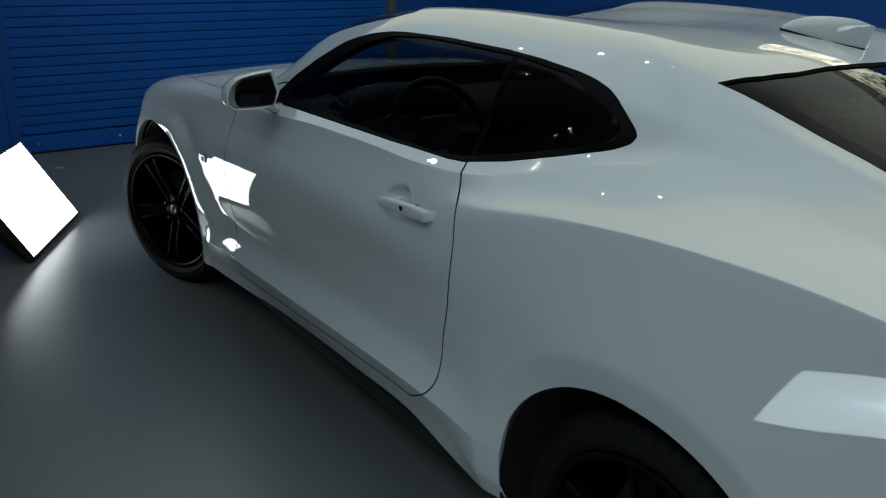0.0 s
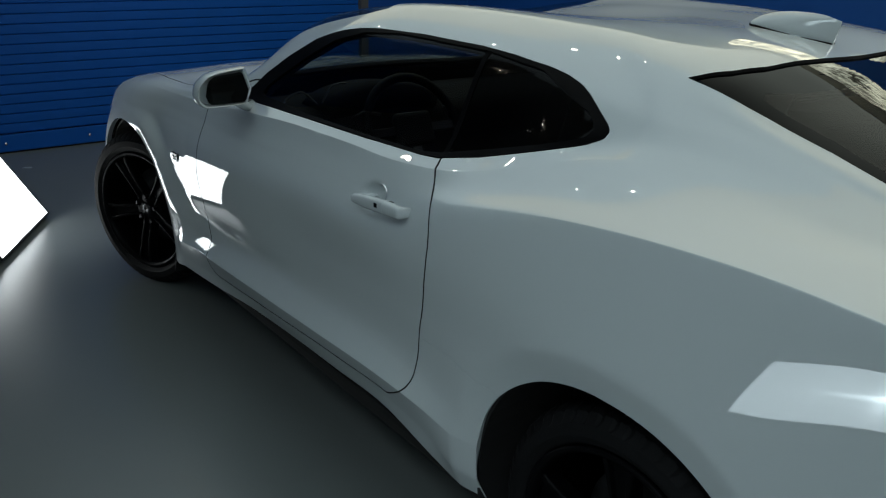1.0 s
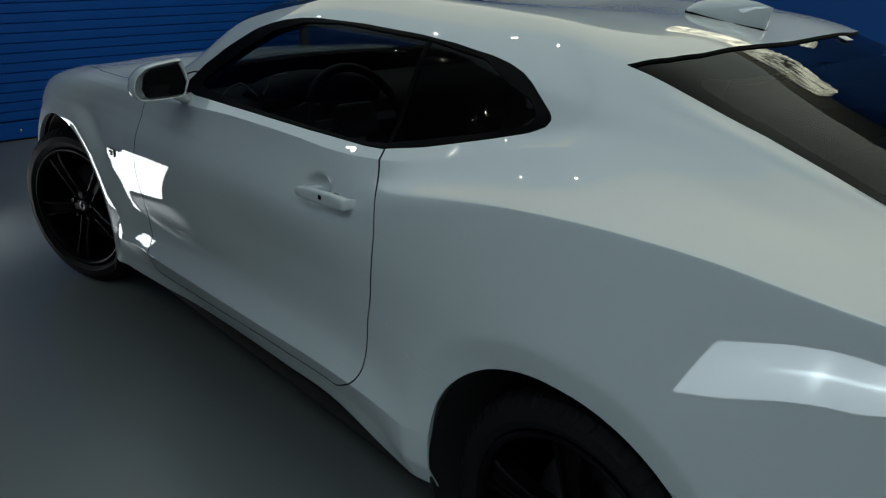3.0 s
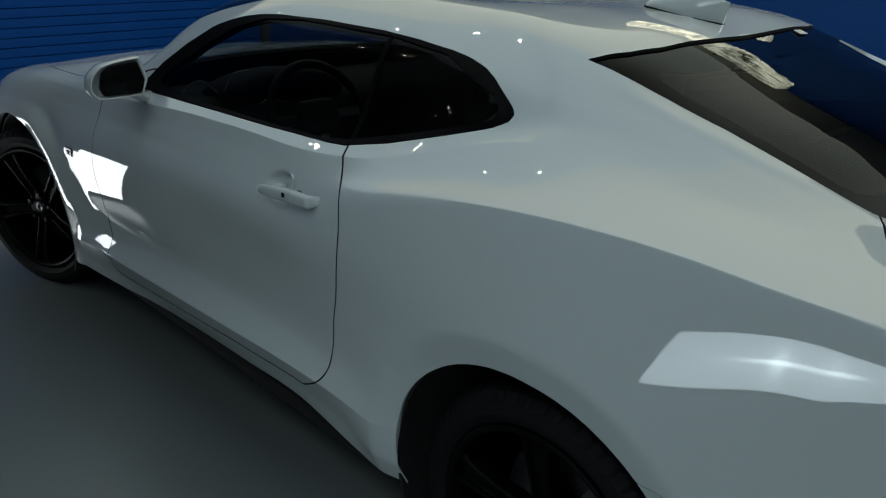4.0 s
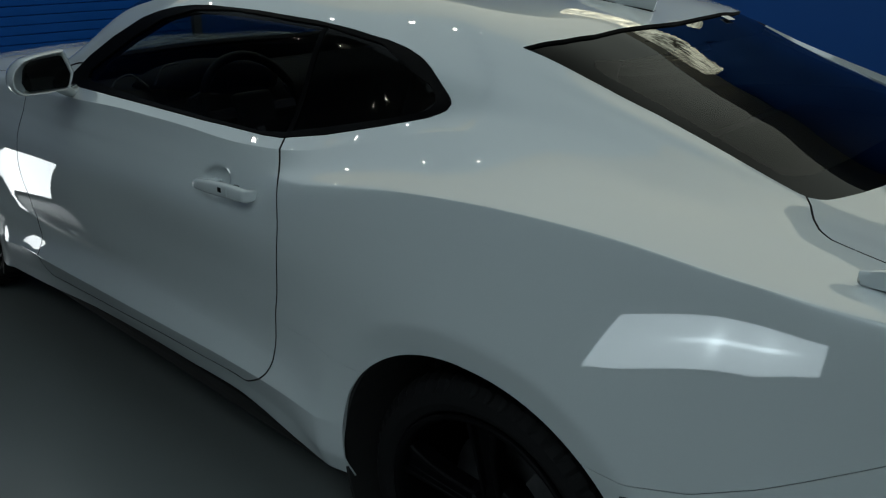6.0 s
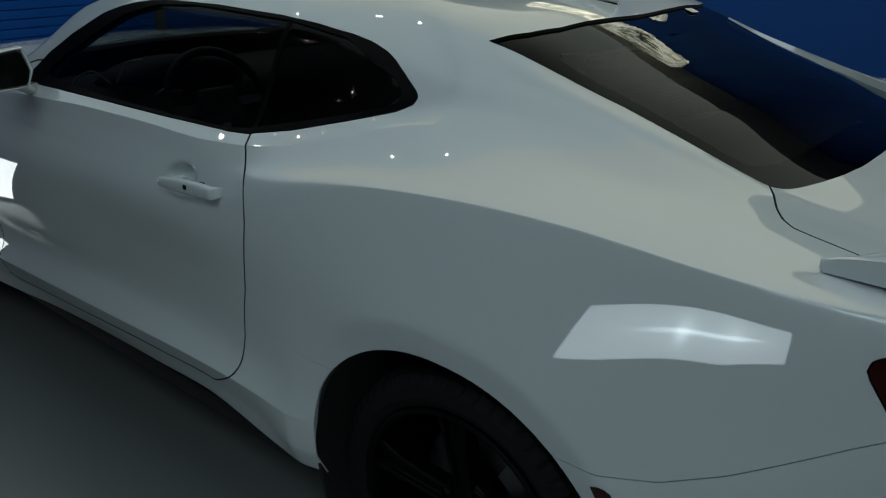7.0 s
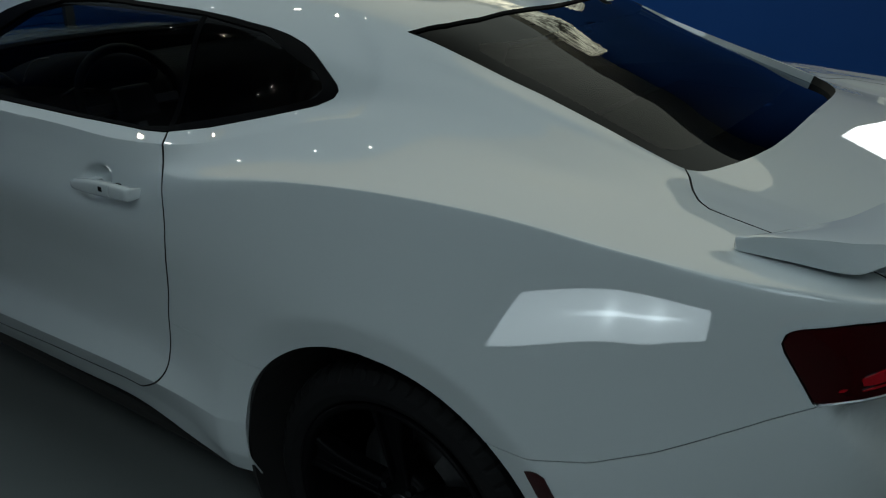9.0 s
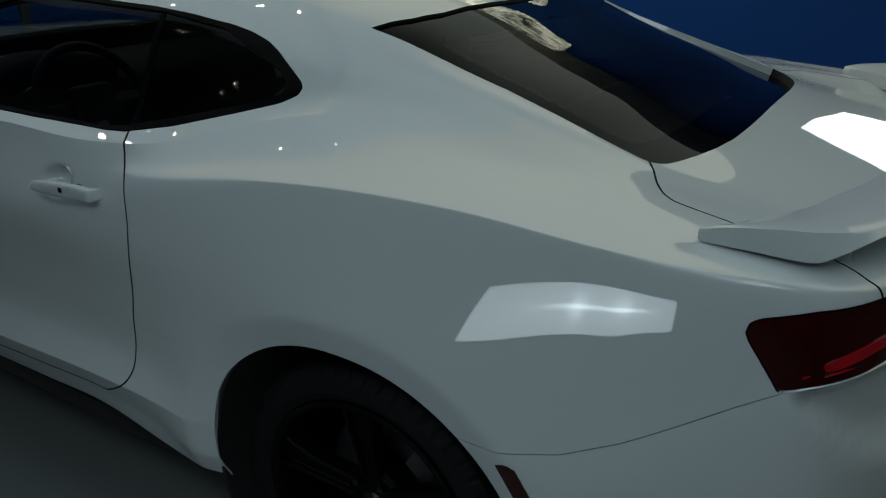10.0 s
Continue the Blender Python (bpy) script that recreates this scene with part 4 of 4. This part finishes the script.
def wheel(x, y, side, steer=0.0, width=.25, roll=0.0, size=1.0):
    """side: -1 the face looks to -y."""
    root = new("wheel")
    root.parent = car
    root.matrix_basis = pose(x, y, .352 * size, 0, 0, steer + (0 if side < 0 else 180)) @ pose(0, 0, 0, 0, roll, 0) @ Matrix.Scale(size, 4)
    root["label"] = "black five-spoke alloy wheel with low-profile tyre"
    h = width / 2
    tyre(root, width)
    barrel = [(.262, -h * .86), (.268, -h * .97), (.262, -h * 1.0), (.252, -h * .96), (.245, -h * .8), (.238, -h * .3), (.235, h * .8), (.262, h * .86)]
    v, f = lathe(barrel, 120)
    mesh_object("rim", v, f, RIM, root, "satin black alloy rim")
    off = -h * .62
    for k in range(5):
        bm = bmesh.new()
        spoke(bm, k * math.tau / 5)
        ob = part("spoke", bm, RIM, root)
        ob.location = (0, off, 0)
        mod = ob.modifiers.new("edge", "BEVEL")
        mod.width, mod.segments, mod.limit_method = .0022, 2, "ANGLE"
    v, f = lathe([(.0001, -.012), (.028, -.012), (.034, -.006), (.070, -.004), (.080, .004), (.080, .05), (.0001, .05)], 60)
    ob = mesh_object("hub", v, f, RIM, root)
    ob.location = (0, off, 0)
    v, f = lathe([(.0001, -.004), (.024, -.004), (.027, 0), (.027, .01), (.0001, .01)], 40)
    ob = mesh_object("centre_cap", v, f, STEEL, root, "small steel centre cap")
    ob.location = (0, off - .012, 0)
    for k in range(5):
        a = (k + .5) * math.tau / 5
        bm = bmesh.new()
        bmesh.ops.create_cone(bm, cap_ends=True, segments=6, radius1=.0105, radius2=.009, depth=.022, matrix=pose(.058 * math.sin(a), off - .012, .058 * math.cos(a), 90))
        part("lug_nut", bm, STEEL, root)
    v, f = lathe([(.07, .0), (.172, .0), (.172, .010), (.07, .010)], 72)
    ob = mesh_object("brake_disc", v, f, DULL_STEEL, root, "dull iron brake disc")
    ob.location = (0, off + .075, 0)
    ring0, ring1 = [], []
    rings = []
    for i in range(13):
        a = radians(35 + 55 * i / 12)
        c, s = math.sin(a), math.cos(a)
        rings.append([(r * c, yy, r * s) for r, yy in ((.10, off + .045), (.182, off + .045), (.190, off + .06), (.190, off + .11), (.10, off + .11))])
    v, f = loft(rings)
    mesh_object("brake_caliper", v, f, DULL_STEEL, root, "grey brake caliper", smooth=False)
    return root


wheel(-2.811, -.815, -1, steer=21, width=.245, roll=-30)
wheel(0, -.765, -1, width=.275, roll=-6, size=.955)
wheel(-2.811, .775, 1, steer=20, width=.245)
wheel(0, .765, 1, width=.275, size=.955)
for x in (-2.811, 0):
    for s in (-1, 1):
        rings = []
        for i in range(33):
            a = radians(-118 + 236 * i / 32)
            rings.append([(x + r * math.sin(a), s * y, .352 + r * math.cos(a)) for r, y in ((.402, .905), (.41, .58), (.20, .56), (.20, .55), (.42, .57), (.412, .905))])
        v, f = loft(rings)
        mesh_object("wheel_liner", v, f, DARK, car, smooth=False)


# ---- boot spoiler, aerial, mirrors, handles ----
def spoiler():
    top = [(.577, -.808, 1.074), (.62, -.808, 1.087), (.69, -.806, 1.0985), (.745, -.796, 1.103), (.80, -.748, 1.106), (.86, -.62, 1.118), (.91, -.30, 1.138), (.93, 0, 1.143)]
    low = [(.583, -.811, 1.058), (.655, -.811, 1.059), (.735, -.810, 1.060), (.768, -.800, 1.074), (.81, -.755, 1.095), (.872, -.63, 1.112), (.922, -.30, 1.130), (.942, 0, 1.136)]
    inn = [(.575, -.798, 1.068), (.61, -.765, 1.076), (.66, -.70, 1.081), (.70, -.64, 1.084), (.73, -.56, 1.087), (.78, -.42, 1.092), (.82, -.20, 1.102), (.83, 0, 1.107)]
    rings = []
    down = np.array((0, 0, 1))
    for t, b, i in zip(curve(top, 6), curve(low, 6), curve(inn, 6)):
        under = b * .75 + i * .25 + down * .004
        rings.append([i, i * .6 + t * .4 + down * .003, i * .15 + t * .85 + down * .003, t, t * .8 + b * .2, t * .2 + b * .8, b, b * .94 + i * .06 - down * .001, under, i - down * .034])
    rings += [[r * np.array((1, -1, 1)) for r in g] for g in rings[-2::-1]]
    v, f = loft(rings)
    ob = mesh_object("spoiler", v, f, PAINT, car, "white spoiler blade standing off the boot lid")
    mod = ob.modifiers.new("split", "EDGE_SPLIT")
    mod.split_angle = radians(50)
    for s in (-1, 1):
        bm = bmesh.new()
        box(bm, (.70, s * .72 - .025, 1.02), (.78, s * .72 + .025, 1.088), bevel=.008)
        part("spoiler_foot", bm, PAINT, car)


spoiler()


def aerial():
    rings = []
    n = 16
    for i in range(n + 1):
        w = i / n
        x = -.424 + .222 * w
        base = 1.340 - .030 * w
        top = base + .060 * math.sin(min(1, w * 1.12 + .02) * math.pi / 2) ** .5 * (1 - .10 * max(0, w - .8) / .2)
        half = .028 * (1 - (2 * w - .9) ** 2 * .55) * (1 - .75 * max(0, (w - .6) / .4) ** 2)
        rings.append([(x + .012 * k * w, half * (1 - k ** 1.6) ** .6 * s, base + (top - base) * k) for s, ks in ((-1, (0, .25, .5, .75, .92, 1)), (1, (.92, .75, .5, .25, 0))) for k in ks])
    v, f = loft(rings)
    fin = mesh_object("roof_aerial", v, f, PAINT, car, "white shark-fin roof aerial")
    mod = fin.modifiers.new("split", "EDGE_SPLIT")
    mod.split_angle = radians(45)
    ring = [[(-.430 + .226 * (i / 16), s * .037 * math.sin(math.pi * min(.97, max(.03, i / 16))) ** .5, 1.339 - .030 * i / 16 + d) for s, d in ((-1, -.012), (-1, .003), (1, .003), (1, -.012))] for i in range(17)]
    v, f = loft(ring)
    mesh_object("aerial_gasket", v, f, SATIN_BLACK, fin, "thin black gasket")


aerial()


def wing_mirror(s):
    face = curve([(-1.058, 1.071), (-1.049, 1.091), (-1.024, 1.113), (-1.004, 1.121), (-.972, 1.128), (-.908, 1.135), (-.896, 1.130), (-.879, 1.078), (-.879, 1.062), (-.895, 1.028), (-.910, 1.019), (-1.02, 1.017), (-1.046, 1.025), (-1.060, 1.045)], 4, closed=True)
    c = np.mean(face, axis=0)
    rings = []
    for dx, k, dy in ((-.030, .84, 0), (-.004, .885, 0), (.002, .91, 0), (.003, .96, 0), (-.003, .995, 0), (-.03, 1.0, 0), (-.06, .95, .004), (-.085, .82, .010), (-.10, .60, .014), (-.107, .30, .016)):
        rings.append([(-1.615 + dx, s * -(abs((c + (q - c) * k)[0]) - dy), (c + (q - c) * k)[1]) for q in face])
    v, f = loft(rings)
    shell = mesh_object("wing_mirror", v, f, PAINT, car, "white wing mirror housing")
    mod = shell.modifiers.new("split", "EDGE_SPLIT")
    mod.split_angle = radians(40)
    pane = [np.array(q) for q in ((-1.034, 1.056), (-1.024, 1.091), (-1.016, 1.102), (-.998, 1.113), (-.914, 1.1215), (-.905, 1.118), (-.8905, 1.066), (-.9015, 1.036), (-.910, 1.0305), (-1.018, 1.030), (-1.027, 1.036))]
    rings = [[(-1.616 + dx - .15 * (q - c)[1], s * -abs(q[0]), q[1]) for q in pane] for dx in (.0, .003)]
    v, f = loft(rings)
    mesh_object("mirror_glass", v, f, MIRROR, shell, "dark reflecting mirror glass", smooth=False)
    bm = bmesh.new()
    tube(bm, [(-1.80, s * -.795, .975), (-1.75, s * -.84, .985), (-1.69, s * -.91, 1.03)], [.022, .016, .022], 12)
    part("mirror_foot", bm, PAINT, shell, smooth=True)


wing_mirror(1)
wing_mirror(-1)


def door_handle(s):
    def bar(x0, x1, steps, round0, round1):
        rings = []
        for i in range(steps + 1):
            x = x0 + (x1 - x0) * i / steps
            zc = along(x, [(-.943, .887), (-.93, .888), (-.872, .892), (-.818, .896), (-.772, .899), (-.717, .901), (-.684, .903)])
            h = along(x, [(-.943, .009), (-.925, .0135), (-.872, .0185), (-.818, .0190), (-.772, .0185), (-.717, .0170), (-.690, .0150)])
            e0 = min(1, max(0, (x - x0) / .022)) if round0 else 1
            e1 = min(1, max(0, (x1 - x) / .012)) if round1 else 1
            e = math.sqrt(1 - (1 - min(e0, e1)) ** 2) if min(e0, e1) < 1 else 1
            out = -.881 - .050 * (.70 + .30 * e)
            h *= (.45 + .55 * e if e0 < 1 else .80 + .20 * e) * .92
            ring = []
            for k in range(18):
                a = k * math.tau / 18
                c, q = math.cos(a), math.sin(a)
                sc, sq = math.copysign(abs(c) ** .55, c), math.copysign(abs(q) ** .75, q)
                ring.append((x, s * (out + .013 - .013 * sc), zc + h * sq))
            rings.append(ring if s > 0 else ring[::-1])
        return loft(rings)

    v, f = bar(-.943, -.783, 26, True, False)
    h = mesh_object("door_handle", v, f, PAINT, car, "white pull handle with a small black key button")
    mod = h.modifiers.new("split", "EDGE_SPLIT")
    mod.split_angle = radians(60)
    v, f = bar(-.7815, -.712, 16, False, True)
    cap = mesh_object("key_cover", v, f, PAINT, h, "white end cover of the handle")
    mod = cap.modifiers.new("split", "EDGE_SPLIT")
    mod.split_angle = radians(60)
    bm = bmesh.new()
    box(bm, (-.790, s * -.910 - .012, .884), (-.775, s * -.910 + .012, .911))
    part("handle_core", bm, SATIN_BLACK, h, "black core in the handle joint")
    for x in (-.915, -.745):
        bm = bmesh.new()
        low = along(x, [(-.925, .876), (-.708, .890)])
        box(bm, (x - .012, s * -.885 - .025, low), (x + .012, s * -.885 + .025, low + .015), bevel=.003)
        part("handle_foot", bm, PAINT, h)
    bm = bmesh.new()
    box(bm, (-.817, s * -.9315 - .0015, .894), (-.804, s * -.9315 + .0015, .906), bevel=.0012)
    part("key_button", bm, GLOSS_BLACK, h, "small black key button")


door_handle(1)
door_handle(-1)


def wing_badge(s):
    """Dark emblem on the wing: a bar with a bent tail and two grey bars below it."""
    root = new("wing_badge")
    root.parent = car
    root["label"] = "small dark emblem on the front wing"
    for lo, hi, m in (((-2.348, .703), (-2.288, .711), GLOSS_BLACK), ((-2.300, .682), (-2.288, .703), GLOSS_BLACK), ((-2.341, .693), (-2.312, .698), GREY_TRIM), ((-2.336, .684), (-2.312, .689), GREY_TRIM)):
        bm = bmesh.new()
        box(bm, (lo[0], s * -.904 - .004, lo[1]), (hi[0], s * -.904 + .004, hi[1]), bevel=.001)
        part("emblem_bar", bm, m, root)


wing_badge(1)
wing_badge(-1)

# ---- cabin ----
def seat(x, y):
    root = new("front_seat")
    root.parent = car
    root["label"] = "black leather bucket seat"
    root.location = (x, y, .30)
    bm = bmesh.new()
    box(bm, (-.27, -.25, .0), (.25, .25, .20), bevel=.06, segs=4)
    part("cushion", bm, LEATHER, root, smooth=True)
    for side in (-1, 1):
        bm = bmesh.new()
        box(bm, (-.25, -.05, .02), (.25, .05, .26), pose(0, side * .235, 0), bevel=.045, segs=4)
        part("side_bolster", bm, LEATHER, root, smooth=True)
    rings = []
    for z, hw, dp in ((.0, .20, .07), (.12, .25, .09), (.30, .26, .09), (.46, .245, .075), (.55, .17, .06), (.60, .13, .05), (.72, .13, .05), (.76, .09, .03)):
        xx = .22 + z * .34
        rings.append([(xx + dp * math.cos(k), hw * (abs(math.sin(k)) ** .6) * (1 if math.sin(k) >= 0 else -1), .14 + z) for k in [j * math.tau / 20 for j in range(20)]])
    v, f = loft(rings)
    mesh_object("backrest", v, f, LEATHER, root, "black leather backrest with built-in headrest")


seat(-1.02, -.38)
seat(-1.02, .38)
bm = bmesh.new()
box(bm, (-.42, -.62, .38), (-.02, .62, .58), bevel=.07, segs=4)
box(bm, (-.10, -.62, .52), (.12, .62, 1.0), pose(0, 0, 0) @ Matrix.Shear("XY", 4, (.0, .0)), bevel=.07, segs=4)
part("rear_bench", bm, LEATHER, car, "black rear bench seat", smooth=True)
bm = bmesh.new()
box(bm, (.02, -.56, 1.0), (.50, .56, 1.03), bevel=.012)
part("parcel_shelf", bm, FABRIC, car, "dark parcel shelf")
rings = []
for y in np.linspace(-.74, .74, 25):
    lift = .05 * math.exp(-((y + .38) / .2) ** 2)
    rings.append([(-2.15, y, .55), (-2.15, y, .93), (-1.85, y, .965 + lift * .4), (-1.66, y, .955 + lift), (-1.60, y, .92 + lift * .8), (-1.62, y, .80), (-1.70, y, .55)])
v, f = loft(rings)
mesh_object("dashboard", v, f, FABRIC, car, "black soft dashboard")
steer = new("steering_wheel")
steer.parent = car
steer["label"] = "black leather steering wheel with grey spokes"
steer.matrix_basis = pose(-1.42, -.38, .915, 0, 66, 0)
bm = bmesh.new()
tube(bm, [(.183 * math.cos(a), .183 * math.sin(a), 0) for a in [k * math.tau / 48 for k in range(48)]], .0155, 12, closed=True)
part("rim_ring", bm, LEATHER, steer, smooth=True)
bm = bmesh.new()
box(bm, (-.06, -.075, -.02), (.06, .075, .025), bevel=.02, segs=3)
part("airbag_cover", bm, LEATHER, steer, smooth=True)
for a in (90, -90, 0):
    bm = bmesh.new()
    box(bm, (.05, -.016, -.008), (.175, .016, .006), pose(0, 0, 0, 0, 0, a), bevel=.004)
    part("wheel_spoke", bm, STEEL if a else GREY_TRIM, steer)
bm = bmesh.new()
tube(bm, [(-1.45, -.38, .90), (-1.75, -.38, .77)], .035)
part("steering_column", bm, FABRIC, car)
bm = bmesh.new()
box(bm, (-1.32, -.10, .77), (-1.305, .10, .79))
box(bm, (-1.75, -.13, .24), (-.6, .13, .52), bevel=.03)
part("centre_console", bm, FABRIC, car)
bm = bmesh.new()
tube(bm, [(-1.36, 0, 1.30), (-1.40, 0, 1.235)], .012)
box(bm, (-1.425, -.12, 1.18), (-1.40, .12, 1.245), bevel=.012)
part("rear_view_mirror", bm, SATIN_BLACK, car)
for y in (-.40, .40):
    bm = bmesh.new()
    box(bm, (-.07, -.17, -.008), (.07, .17, .008), pose(-1.33, y, 1.272, 0, 18), bevel=.006)
    part("sun_visor", bm, GREY_TRIM, car, "grey folded sun visor")
# vent bezel edge, then the instrument hood's highlight drawn as a grey tube
for points, radius in (([(-1.66, -.755, .985), (-1.66, -.725, 1.020), (-1.66, -.681, 1.032), (-1.66, -.649, 1.012), (-1.66, -.606, .972), (-1.66, -.568, .936)], .0035), ([(-1.58, -.643, 1.005), (-1.58, -.604, 1.058), (-1.58, -.55, 1.064)], .0030)):
    bm = bmesh.new()
    tube(bm, [Vector(q) for q in curve(points, 6)], radius, 8)
    part("dashboard_line", bm, GREY_TRIM, car, "thin satin grey line on the dashboard", smooth=True)
rings = []
for y in np.linspace(-.62, -.16, 17):
    k = math.sqrt(max(0, 1 - ((y + .39) / .235) ** 2))
    rings.append([(-1.80, y, .94), (-1.76, y, .965 + .075 * k), (-1.62, y, .970 + .085 * k), (-1.575, y, .962 + .080 * k), (-1.585, y, .94 + .04 * k), (-1.62, y, .92)])
v, f = loft(rings)
mesh_object("instrument_hood", v, f, FABRIC, car, "black hood over the instruments")
bm = bmesh.new()
tube(bm, [(-1.44, -.50, .975), (-1.45, -.565, .988), (-1.46, -.60, .968)], .005, 8)
part("column_lever", bm, STEEL, car, "small bright steering column lever", smooth=True)
bm = bmesh.new()
tube(bm, [(-1.41, -.26, .985), (-1.42, -.235, .955)], .005, 8)
part("column_lever", bm, STEEL, car, "small bright steering column lever", smooth=True)
